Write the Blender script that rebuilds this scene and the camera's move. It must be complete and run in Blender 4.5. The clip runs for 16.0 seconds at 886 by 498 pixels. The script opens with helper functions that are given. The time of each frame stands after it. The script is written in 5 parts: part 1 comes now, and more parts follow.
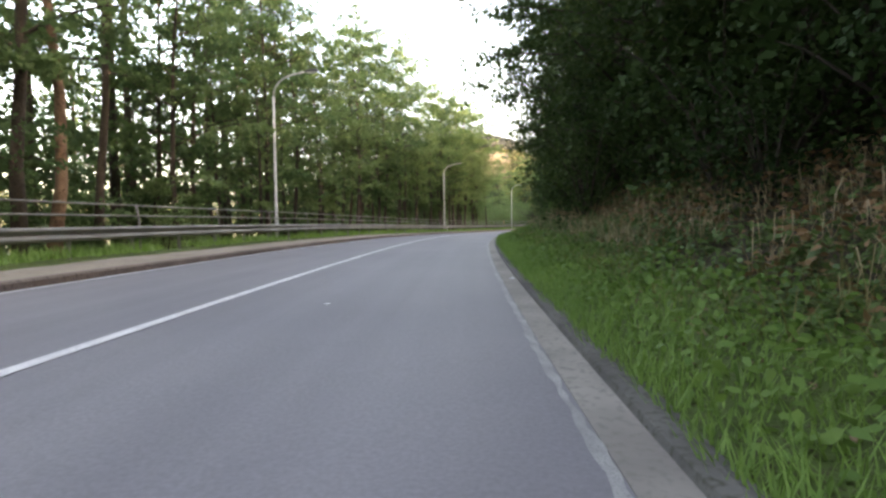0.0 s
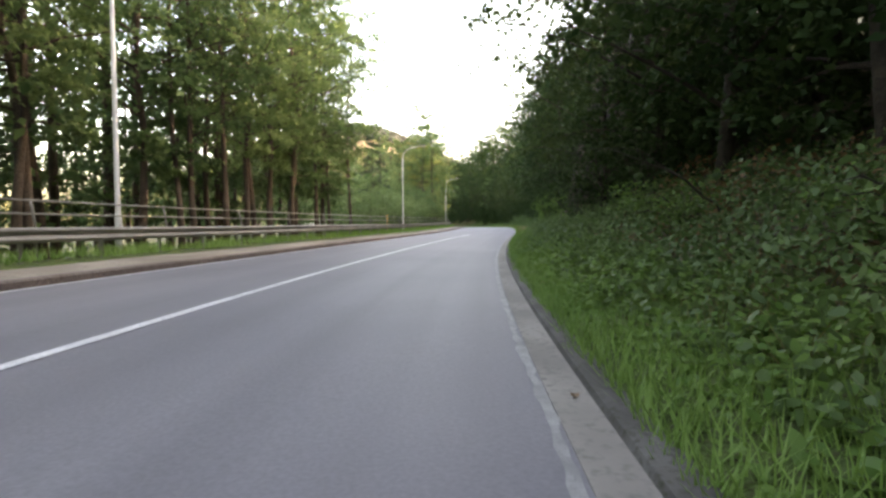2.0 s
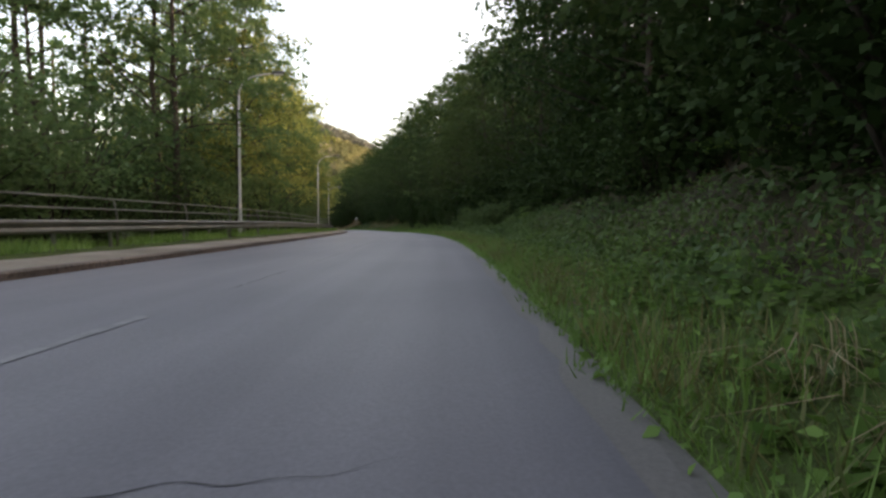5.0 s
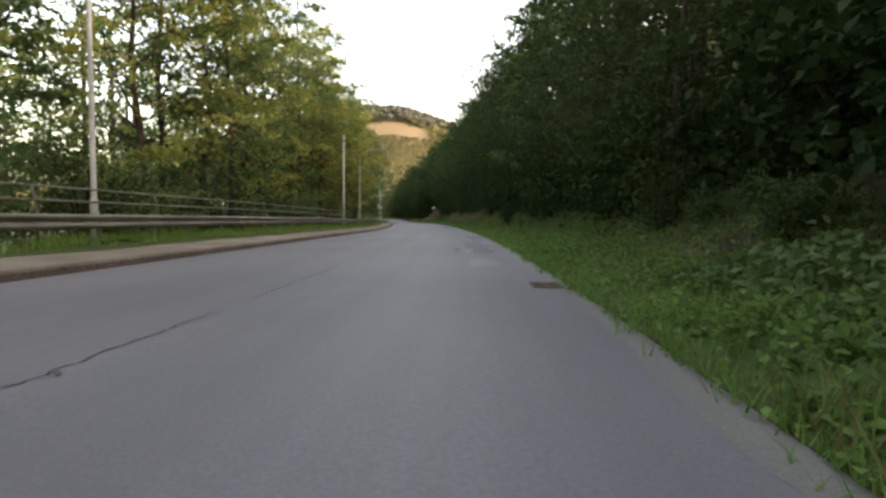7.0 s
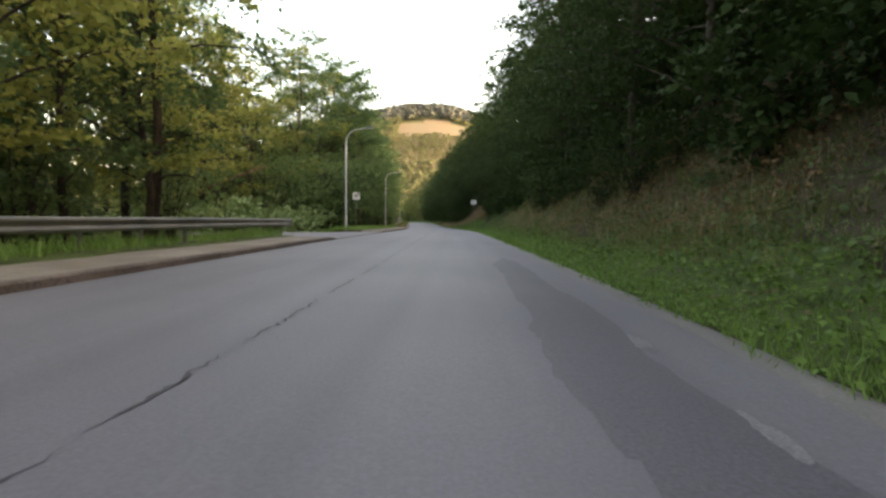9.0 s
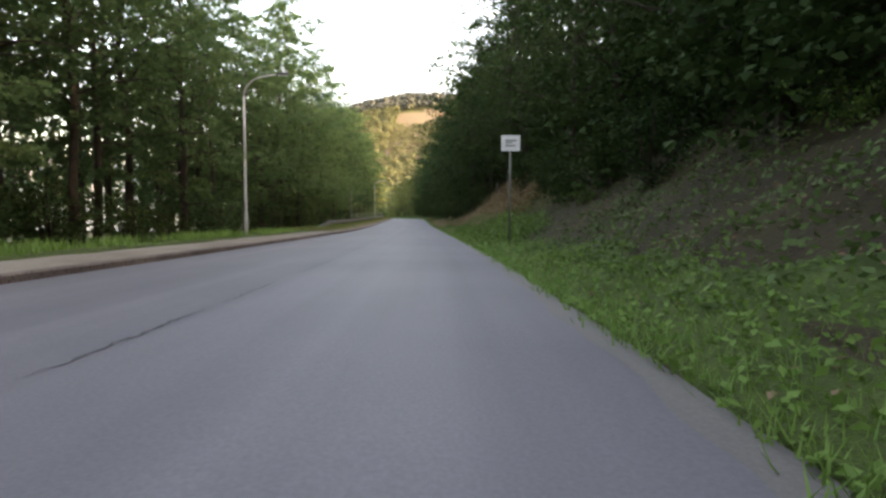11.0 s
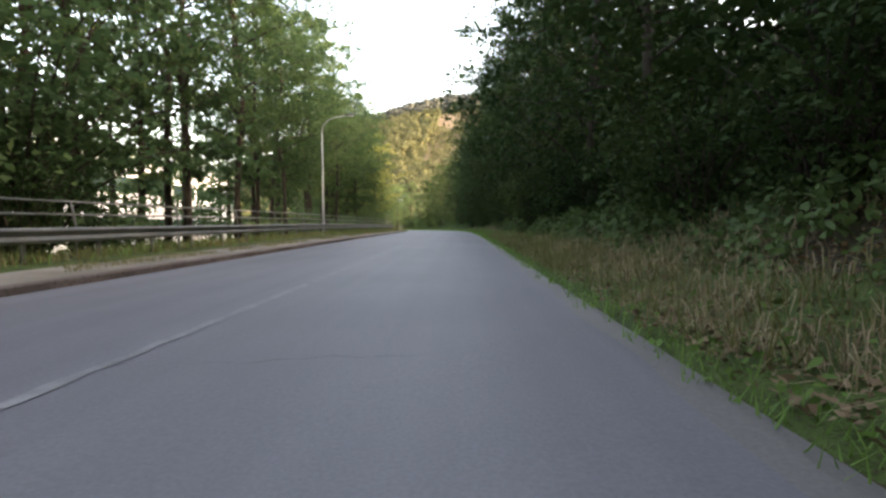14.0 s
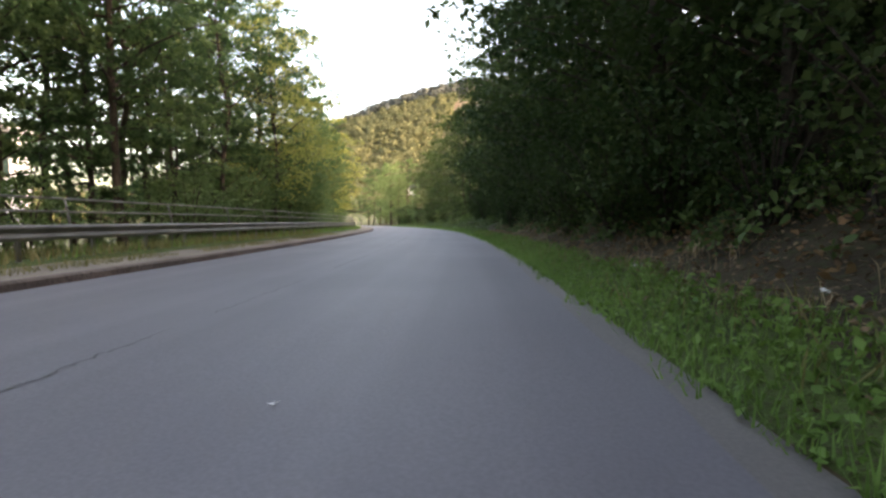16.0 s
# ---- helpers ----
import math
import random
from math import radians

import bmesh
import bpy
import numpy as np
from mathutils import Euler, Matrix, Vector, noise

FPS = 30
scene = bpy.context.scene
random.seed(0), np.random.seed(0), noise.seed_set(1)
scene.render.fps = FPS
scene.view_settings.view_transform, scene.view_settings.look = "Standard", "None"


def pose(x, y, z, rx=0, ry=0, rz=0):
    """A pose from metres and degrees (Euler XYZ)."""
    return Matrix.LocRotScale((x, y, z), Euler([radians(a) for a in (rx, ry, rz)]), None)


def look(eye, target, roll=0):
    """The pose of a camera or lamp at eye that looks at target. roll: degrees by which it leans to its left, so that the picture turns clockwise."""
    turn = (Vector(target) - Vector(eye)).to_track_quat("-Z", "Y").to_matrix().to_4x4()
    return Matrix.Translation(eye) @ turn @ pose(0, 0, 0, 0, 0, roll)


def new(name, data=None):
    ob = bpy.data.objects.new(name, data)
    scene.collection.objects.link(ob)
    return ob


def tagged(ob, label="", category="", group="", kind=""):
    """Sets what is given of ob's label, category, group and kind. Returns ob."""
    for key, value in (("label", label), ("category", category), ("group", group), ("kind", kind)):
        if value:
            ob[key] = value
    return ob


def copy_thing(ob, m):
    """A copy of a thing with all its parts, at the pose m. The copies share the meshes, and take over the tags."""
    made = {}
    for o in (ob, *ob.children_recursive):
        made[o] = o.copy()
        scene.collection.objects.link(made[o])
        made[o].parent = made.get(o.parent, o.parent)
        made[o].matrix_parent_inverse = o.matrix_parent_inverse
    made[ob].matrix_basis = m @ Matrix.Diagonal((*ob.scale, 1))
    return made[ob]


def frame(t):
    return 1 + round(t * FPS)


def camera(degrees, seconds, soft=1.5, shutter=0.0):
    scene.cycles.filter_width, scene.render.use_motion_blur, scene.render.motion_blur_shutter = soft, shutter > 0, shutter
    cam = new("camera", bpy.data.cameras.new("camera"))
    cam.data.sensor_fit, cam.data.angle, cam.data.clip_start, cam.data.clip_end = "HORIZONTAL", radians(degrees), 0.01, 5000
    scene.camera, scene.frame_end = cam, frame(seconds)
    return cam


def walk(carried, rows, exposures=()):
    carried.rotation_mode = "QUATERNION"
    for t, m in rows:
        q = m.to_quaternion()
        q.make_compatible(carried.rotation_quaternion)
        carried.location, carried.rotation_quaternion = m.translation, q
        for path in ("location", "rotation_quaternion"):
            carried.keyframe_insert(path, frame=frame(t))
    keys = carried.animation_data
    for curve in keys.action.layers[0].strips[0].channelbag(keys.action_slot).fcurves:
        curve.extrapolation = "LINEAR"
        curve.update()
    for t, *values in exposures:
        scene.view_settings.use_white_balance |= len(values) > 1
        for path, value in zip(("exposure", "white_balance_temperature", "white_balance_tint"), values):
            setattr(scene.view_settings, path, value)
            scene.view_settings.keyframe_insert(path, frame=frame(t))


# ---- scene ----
cam = camera(83.0, 16.0, soft=2.7)
walk(cam, [
    (0.00, pose(2.73, -4.03, 0.804, 88.10, 0.76, 2.40)),
    (0.20, pose(2.83, 0.20, 0.905, 88.22, 0.28, 0.52)),
    (0.50, pose(3.03, 6.46, 1.052, 88.14, -0.16, -0.75)),
    (1.00, pose(3.51, 17.22, 1.282, 87.97, -0.19, -2.94)),
    (1.50, pose(4.57, 27.87, 1.444, 87.73, 0.60, -6.43)),
    (2.00, pose(6.46, 38.51, 1.542, 87.65, 0.16, -10.39)),
    (2.50, pose(8.90, 48.07, 1.614, 87.70, 1.24, -14.15)),
    (3.00, pose(11.70, 57.15, 1.704, 87.80, -0.28, -16.09)),
    (3.50, pose(14.68, 66.36, 1.820, 87.83, 0.09, -17.32)),
    (4.00, pose(17.85, 74.93, 1.932, 88.13, -0.65, -18.58)),
    (4.20, pose(19.08, 78.33, 1.978, 87.95, -0.26, -18.63)),
    (4.70, pose(21.92, 86.64, 2.121, 87.84, -0.25, -17.70)),
    (5.20, pose(24.56, 94.83, 2.276, 87.58, -0.24, -16.44)),
    (5.70, pose(27.13, 103.37, 2.422, 87.32, -0.22, -14.66)),
    (6.30, pose(30.17, 114.80, 2.569, 87.17, -0.21, -11.71)),
    (6.50, pose(30.99, 119.02, 2.605, 86.93, -0.38, -11.93)),
    (7.00, pose(33.18, 130.88, 2.646, 86.62, -0.83, -5.80)),
    (7.20, pose(33.58, 135.69, 2.659, 86.47, -0.39, -6.09)),
    (7.50, pose(34.45, 142.99, 2.674, 86.57, -0.40, -5.27)),
    (8.00, pose(35.68, 155.43, 2.666, 86.81, -0.93, -5.99)),
    (8.50, pose(37.03, 168.07, 2.626, 86.99, -1.56, -3.74)),
    (9.00, pose(37.89, 179.98, 2.632, 86.94, -0.66, -0.65)),
    (9.50, pose(38.46, 191.49, 2.693, 87.03, 1.37, -3.11)),
    (9.70, pose(38.72, 195.99, 2.715, 86.79, 0.74, -4.19)),
    (10.20, pose(39.16, 207.26, 2.738, 86.72, 0.51, -3.99)),
    (10.70, pose(39.76, 218.56, 2.721, 86.56, -0.02, -2.29)),
    (11.25, pose(40.15, 231.02, 2.672, 86.39, -0.62, 1.17)),
    (11.80, pose(40.01, 243.40, 2.611, 86.30, -0.90, 3.35)),
    (12.00, pose(39.91, 247.85, 2.588, 86.66, -0.82, 4.86)),
    (12.50, pose(39.55, 258.91, 2.526, 87.13, -0.18, 4.66)),
    (13.00, pose(38.82, 270.03, 2.501, 87.76, -0.88, 5.06)),
    (13.50, pose(38.07, 281.34, 2.549, 87.62, 0.17, 5.52)),
    (14.00, pose(37.43, 292.74, 2.660, 87.74, 0.48, 4.72)),
    (14.50, pose(37.00, 303.89, 2.805, 87.66, 0.98, 2.52)),
    (15.00, pose(36.79, 314.91, 2.965, 87.39, -0.56, 4.04)),
    (15.50, pose(36.01, 325.84, 3.095, 87.51, -0.23, 5.98)),
    (16.00, pose(35.32, 336.79, 3.194, 86.95, 0.55, 6.70)),
], exposures=[(0.0, 4.04, 8900, 20), (1.0, 4.4, 8900, 20), (2.0, 4.08, 9200, 20), (3.0, 3.68, 9200, 20), (3.5, 3.28, 9200, 20), (4.0, 2.78, 9200, 20), (6.5, 3.08, 9400, 17), (7.0, 3.12, 9700, 17), (8.0, 3.38, 9900, 17), (9.0, 3.42, 9900, 17), (9.5, 3.1, 9900, 17), (11.8, 4.02, 8900, 20), (12.5, 4.12, 8800, 20), (14.0, 3.72, 8700, 18), (15.0, 3.7, 8700, 18), (16.0, 3.58, 8600, 20)])

# ---- light: low sun over the wooded slope, open sky ----
SUN_EL, SUN_AZ = radians(16), radians(102)      # azimuth clockwise from +y
world = bpy.data.worlds.new("sky")
scene.world = world
world.use_nodes = True
wn = world.node_tree.nodes
sky = wn.new("ShaderNodeTexSky")
sky.sky_type, sky.sun_disc = "NISHITA", False
sky.sun_elevation, sky.sun_rotation = SUN_EL, SUN_AZ
sky.air_density, sky.dust_density, sky.ozone_density = 1.0, 6.0, 1.0
world.node_tree.links.new(sky.outputs[0], wn["Background"].inputs[0])
wn["Background"].inputs[1].default_value = 0.15
sun = new("sun", bpy.data.lights.new("sun", "SUN"))
sun.data.energy, sun.data.angle, sun.data.color = 0.72, radians(0.6), (1.0, 0.92, 0.8)
to_sun = Vector((math.sin(SUN_AZ) * math.cos(SUN_EL), math.cos(SUN_AZ) * math.cos(SUN_EL), math.sin(SUN_EL)))
sun.matrix_world = look(to_sun * 100, (0, 0, 0))

rng = np.random.default_rng(7)


# ---- materials ----
def mat(name, c1, c2, scale=1.0, rough=0.85, bump=0.3, fine=18.0, metal=0.0, island=False, through_light=0.0, c3=None, dist=0.02, spec=0.3, obrand=0.0):
    m = bpy.data.materials.new(name)
    m.use_nodes = True
    n, l = m.node_tree.nodes, m.node_tree.links
    bs = n["Principled BSDF"]
    bs.inputs["Roughness"].default_value, bs.inputs["Metallic"].default_value = rough, metal
    bs.inputs["Specular IOR Level"].default_value = spec
    co = n.new("ShaderNodeTexCoord")
    big = n.new("ShaderNodeTexNoise")
    big.inputs["Scale"].default_value, big.inputs["Detail"].default_value = scale, 4
    l.new(co.outputs["Object"], big.inputs["Vector"])
    small = n.new("ShaderNodeTexNoise")
    small.inputs["Scale"].default_value, small.inputs["Detail"].default_value = scale * fine, 3
    l.new(co.outputs["Object"], small.inputs["Vector"])
    mix = n.new("ShaderNodeMix")
    mix.data_type = "RGBA"
    mix.inputs["A"].default_value, mix.inputs["B"].default_value = (*c1, 1), (*c2, 1)
    ramp = n.new("ShaderNodeMapRange")
    ramp.inputs["From Min"].default_value, ramp.inputs["From Max"].default_value = 0.35, 0.65
    if island:
        geo = n.new("ShaderNodeNewGeometry")
        add = n.new("ShaderNodeMath")
        add.operation = "MULTIPLY_ADD"
        add.inputs[1].default_value, add.inputs[2].default_value = 0.5, 0.0
        half = n.new("ShaderNodeMath")
        half.operation = "MULTIPLY_ADD"
        half.inputs[1].default_value = 0.5
        l.new(big.outputs["Fac"], ramp.inputs["Value"])
        l.new(geo.outputs["Random Per Island"], add.inputs[0])
        l.new(ramp.outputs[0], half.inputs[0])
        l.new(add.outputs[0], half.inputs[2])
        l.new(half.outputs[0], mix.inputs["Factor"])
    else:
        l.new(big.outputs["Fac"], ramp.inputs["Value"])
        l.new(ramp.outputs[0], mix.inputs["Factor"])
    col = mix.outputs["Result"]
    if c3:
        mix2 = n.new("ShaderNodeMix")
        mix2.data_type = "RGBA"
        mix2.inputs["B"].default_value = (*c3, 1)
        r2 = n.new("ShaderNodeMapRange")
        r2.inputs["From Min"].default_value, r2.inputs["From Max"].default_value = 0.5, 0.72
        l.new(small.outputs["Fac"], r2.inputs["Value"])
        l.new(r2.outputs[0], mix2.inputs["Factor"])
        l.new(col, mix2.inputs["A"])
        col = mix2.outputs["Result"]
    if obrand:
        oi = n.new("ShaderNodeObjectInfo")
        hsv = n.new("ShaderNodeHueSaturation")
        mr = n.new("ShaderNodeMapRange")
        mr.inputs["To Min"].default_value, mr.inputs["To Max"].default_value = 0.5 - 0.06 * obrand, 0.5 + 0.03 * obrand
        mv = n.new("ShaderNodeMapRange")
        mv.inputs["To Min"].default_value, mv.inputs["To Max"].default_value = 1.35, 0.7
        l.new(oi.outputs["Random"], mr.inputs["Value"])
        l.new(oi.outputs["Random"], mv.inputs["Value"])
        l.new(mr.outputs[0], hsv.inputs["Hue"])
        l.new(mv.outputs[0], hsv.inputs["Value"])
        l.new(col, hsv.inputs["Color"])
        col = hsv.outputs[0]
    l.new(col, bs.inputs["Base Color"])
    if bump:
        b = n.new("ShaderNodeBump")
        b.inputs["Strength"].default_value, b.inputs["Distance"].default_value = bump, dist
        l.new(small.outputs["Fac"], b.inputs["Height"])
        l.new(b.outputs[0], bs.inputs["Normal"])
    if through_light:
        tr = n.new("ShaderNodeBsdfTranslucent")
        l.new(col, tr.inputs["Color"])
        ms = n.new("ShaderNodeMixShader")
        ms.inputs[0].default_value = through_light
        l.new(bs.outputs[0], ms.inputs[1])
        l.new(tr.outputs[0], ms.inputs[2])
        l.new(ms.outputs[0], n["Material Output"].inputs["Surface"])
    return m


def asphalt_mat(name, c1, c2, grain):
    """Asphalt with wheel-track streaks along the road (UV: metres across, metres along), stains and aggregate."""
    m = mat(name, c1, c2, scale=0.25, rough=0.62, bump=0.18, fine=320, dist=0.005, spec=0.5)
    n, l = m.node_tree.nodes, m.node_tree.links
    uv = n.new("ShaderNodeUVMap")
    uv.uv_map = "along"
    mp = n.new("ShaderNodeMapping")
    mp.inputs["Scale"].default_value = (1.6, 0.035, 1)
    l.new(uv.outputs[0], mp.inputs["Vector"])
    st = n.new("ShaderNodeTexNoise")
    st.inputs["Scale"].default_value, st.inputs["Detail"].default_value = 1.0, 5
    l.new(mp.outputs[0], st.inputs["Vector"])
    mr = n.new("ShaderNodeMapRange")
    mr.inputs["From Min"].default_value, mr.inputs["From Max"].default_value = 0.3, 0.7
    mr.inputs["To Min"].default_value, mr.inputs["To Max"].default_value = 0.89, 1.11
    l.new(st.outputs["Fac"], mr.inputs["Value"])
    gr = n.new("ShaderNodeTexNoise")
    gr.inputs["Scale"].default_value, gr.inputs["Detail"].default_value = 45, 4
    gmr = n.new("ShaderNodeMapRange")
    gmr.inputs["From Min"].default_value, gmr.inputs["From Max"].default_value = 0.3, 0.7
    gmr.inputs["To Min"].default_value, gmr.inputs["To Max"].default_value = 1 - grain, 1 + grain
    l.new([k for k in n if k.type == "TEX_COORD"][0].outputs["Object"], gr.inputs["Vector"])
    l.new(gr.outputs["Fac"], gmr.inputs["Value"])
    mu = n.new("ShaderNodeMath")
    mu.operation = "MULTIPLY"
    l.new(mr.outputs[0], mu.inputs[0])
    l.new(gmr.outputs[0], mu.inputs[1])
    bs = n["Principled BSDF"]
    src = bs.inputs["Base Color"].links[0].from_socket
    vm = n.new("ShaderNodeVectorMath")
    vm.operation = "SCALE"
    l.new(src, vm.inputs[0])
    l.new(mu.outputs[0], vm.inputs["Scale"])
    l.new(vm.outputs[0], bs.inputs["Base Color"])
    return m


ASPHALT = asphalt_mat("asphalt", (0.135, 0.131, 0.144), (0.165, 0.16, 0.172), 0.12)
PATCH = asphalt_mat("dark asphalt repair", (0.095, 0.092, 0.102), (0.122, 0.118, 0.13), 0.2)
WORN = asphalt_mat("worn grey asphalt", (0.175, 0.173, 0.18), (0.215, 0.212, 0.218), 0.25)
PAINT = mat("worn road paint", (0.52, 0.52, 0.52), (0.68, 0.68, 0.67), 3.0, 0.6, 0.3, c3=(0.3, 0.3, 0.31), dist=0.004)
EDGEPAINT = mat("thin worn edge paint", (0.2, 0.2, 0.198), (0.31, 0.31, 0.3), 6.0, 0.65, 0.3, c3=(0.16, 0.158, 0.16), dist=0.004)
FAINT = mat("nearly worn-off road paint", (0.19, 0.188, 0.194), (0.275, 0.272, 0.275), 5.0, 0.7, 0.3, c3=(0.17, 0.168, 0.175), dist=0.004)
TAR = mat("crack filler", (0.04, 0.039, 0.041), (0.095, 0.092, 0.096), 7.0, 0.7, 0.3, dist=0.004)
GUTTER = asphalt_mat("gritty asphalt edge", (0.136, 0.127, 0.12), (0.182, 0.17, 0.157), 0.15)
CONCRETE = mat("weathered concrete", (0.185, 0.17, 0.152), (0.27, 0.25, 0.225), 1.2, 0.9, 0.4, c3=(0.15, 0.142, 0.126), dist=0.008)
KERB = mat("stained kerb stone", (0.1, 0.08, 0.068), (0.17, 0.135, 0.115), 0.9, 0.9, 0.4, c3=(0.06, 0.05, 0.045), dist=0.008)
WALK = mat("gritty walkway", (0.17, 0.145, 0.115), (0.26, 0.23, 0.195), 0.7, 0.95, 0.5, c3=(0.15, 0.14, 0.1), dist=0.01)
SOIL = mat("earth and litter", (0.035, 0.025, 0.015), (0.06, 0.045, 0.024), 0.8, 0.95, 0.8, c3=(0.04, 0.055, 0.018), dist=0.05)
TURF = mat("mossy turf", (0.045, 0.075, 0.018), (0.075, 0.12, 0.028), 2.0, 0.95, 0.8, c3=(0.05, 0.042, 0.02), dist=0.04)
EDGING = mat("dark mossy edging stone", (0.07, 0.066, 0.06), (0.12, 0.115, 0.105), 1.5, 0.95, 0.5, c3=(0.05, 0.05, 0.035), dist=0.01)
GROUND = mat("forest floor and meadow", (0.03, 0.034, 0.014), (0.055, 0.07, 0.022), 0.12, 0.95, 0.8, c3=(0.07, 0.06, 0.03), dist=0.05)
# The clearing's own tan, with distance haze put in as lower saturation.
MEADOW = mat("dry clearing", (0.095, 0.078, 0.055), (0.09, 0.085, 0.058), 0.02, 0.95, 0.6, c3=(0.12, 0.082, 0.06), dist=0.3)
STEEL = mat("weathered galvanised steel", (0.13, 0.13, 0.118), (0.21, 0.21, 0.19), 1.4, 0.5, 0.15, metal=0.45, c3=(0.15, 0.148, 0.125), dist=0.004)
POLEM = mat("pale grey lamp post", (0.42, 0.43, 0.42), (0.56, 0.57, 0.55), 1.0, 0.5, 0.1, metal=0.2, dist=0.002)
DARKM = mat("dark grey metal", (0.08, 0.08, 0.085), (0.12, 0.12, 0.12), 2.0, 0.5, 0.1, metal=0.4, dist=0.002)
RUST = mat("rusty cast iron", (0.1, 0.06, 0.045), (0.17, 0.1, 0.075), 8.0, 0.8, 0.4, metal=0.3, dist=0.004)
BARK = mat("grey-brown bark", (0.036, 0.028, 0.021), (0.078, 0.062, 0.047), 1.5, 0.95, 0.9, fine=9, c3=(0.028, 0.022, 0.016), dist=0.04)
PINEBARK = mat("reddish pine bark", (0.16, 0.1, 0.065), (0.24, 0.16, 0.105), 1.5, 0.95, 0.9, fine=9, c3=(0.09, 0.055, 0.035), dist=0.04)
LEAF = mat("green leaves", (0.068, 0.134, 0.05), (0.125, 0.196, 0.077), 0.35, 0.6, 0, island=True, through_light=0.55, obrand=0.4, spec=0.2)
# Sunlight that can't reach these trees is put into a brighter, yellower colour.
SUNLEAF = mat("yellow-green leaves, sun in the colour", (0.18, 0.235, 0.065), (0.32, 0.33, 0.1), 0.35, 0.6, 0, island=True, through_light=0.55, obrand=0.3, spec=0.2)
# Darker than LEAF: the wood's shade is put into the leaf colour.
SHADELEAF = mat("green leaves, shade in the colour", (0.021, 0.047, 0.015), (0.055, 0.096, 0.03), 0.35, 0.65, 0, island=True, through_light=0.3, obrand=0.5, spec=0.12)
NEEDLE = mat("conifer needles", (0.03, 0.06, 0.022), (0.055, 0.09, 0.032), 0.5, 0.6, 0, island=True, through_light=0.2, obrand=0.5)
NETTLE = mat("nettle and bramble leaves", (0.065, 0.145, 0.032), (0.17, 0.275, 0.065), 0.5, 0.55, 0, island=True, through_light=0.4, spec=0.2)
GRASS = mat("verge grass", (0.1, 0.205, 0.045), (0.2, 0.33, 0.08), 0.3, 0.6, 0, island=True, through_light=0.35)
DRY = mat("dry grass stalks", (0.26, 0.185, 0.11), (0.52, 0.4, 0.255), 0.6, 0.8, 0, island=True, through_light=0.25)
BRACKEN = mat("rusty bracken", (0.13, 0.09, 0.035), (0.3, 0.165, 0.085), 0.5, 0.7, 0, island=True, through_light=0.3)
OLIVE = mat("half-dry bank grass", (0.1, 0.135, 0.042), (0.27, 0.22, 0.095), 0.5, 0.7, 0, island=True, through_light=0.3)
PALE = mat("pale knotweed leaves", (0.115, 0.2, 0.075), (0.24, 0.33, 0.14), 0.5, 0.5, 0, island=True, through_light=0.3)
KNOT = mat("knotweed leaves", (0.046, 0.095, 0.029), (0.125, 0.195, 0.06), 0.5, 0.55, 0, island=True, through_light=0.3, spec=0.25)
LITTER = mat("brown leaf litter", (0.12, 0.075, 0.045), (0.27, 0.185, 0.11), 2.0, 0.8, 0, island=True, through_light=0.1)
ROCK = mat("grey slate rock", (0.034, 0.028, 0.023), (0.2, 0.172, 0.145), 1.6, 0.9, 1.0, fine=7, c3=(0.03, 0.026, 0.021), dist=0.15, obrand=0.3)
WHITE = mat("white panel facade", (0.78, 0.78, 0.77), (0.82, 0.82, 0.81), 0.3, 0.6, 0.05)
GLASSBAND = mat("dark green window glass", (0.04, 0.075, 0.07), (0.06, 0.1, 0.09), 0.2, 0.12, 0, spec=0.5)
ROOFM = mat("light grey roof sheet", (0.5, 0.5, 0.5), (0.6, 0.6, 0.6), 0.3, 0.6, 0.05)
SIGNW = mat("white sign face", (0.7, 0.7, 0.69), (0.78, 0.78, 0.77), 3.0, 0.5, 0.0)
ORANGE = mat("orange marker paint", (0.5, 0.24, 0.03), (0.6, 0.3, 0.05), 3.0, 0.6, 0.1)
# Far foliage is desaturated so that its colour carries the distance haze.
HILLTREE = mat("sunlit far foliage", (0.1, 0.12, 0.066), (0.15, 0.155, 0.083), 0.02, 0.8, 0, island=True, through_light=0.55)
# Crest wood: shade and haze put into a darker, bluer colour.
HILLDARK = mat("far foliage, shade and haze in the colour", (0.045, 0.058, 0.055), (0.07, 0.078, 0.072), 0.03, 0.8, 0, island=True, through_light=0.1)

# ---- the road's line: bend in 1/100 m, rise in 1/100, every 10 m from s = -10 ----
BEND = [-0.2657, -0.3038, -0.3513, -0.6314, -0.6991, -0.6659, -0.543, -0.3464, -0.1223, 0.1543, 0.148, 0.205, 0.3763, 0.4476, 0.3649, 0.3957, 0.2132, 0.1107, 0.1935, 0.3412, 0.2693, 0.0185, -0.1129, 0.0904, 0.3091, 0.2647, 0.0618, 0.0222, 0.1417, 0.0832, -0.0591, -0.0859, 0.0147, 0.0444, 0.0455, 0.1006, 0.266, 0.394, 0.2653, 0.3345, 0.3748, 0.3896, 0.387, 0.3743, 0.3569, 0.3382]
RISE = [2.251, 2.383, 2.25, 1.726, 1.026, 0.715, 0.721, 1.176, 1.2, 1.251, 1.855, 1.781, 1.424, 0.999, 0.227, 0.289, 0.098, -0.274, -0.367, 0.079, 0.604, 0.477, 0.071, -0.2, -0.417, -0.5, -0.504, -0.612, -0.236, 0.388, 0.93, 1.186, 1.511, 1.391, 1.02, 0.849, 0.41, 0.278, 0.18, 0.017, -0.032, 0.015, 0.104, 0.194, 0.272, 0.342]
SK = np.arange(-10.0, 441.0, 10.0)
SG = np.arange(-90.0, 560.0, 1.0)
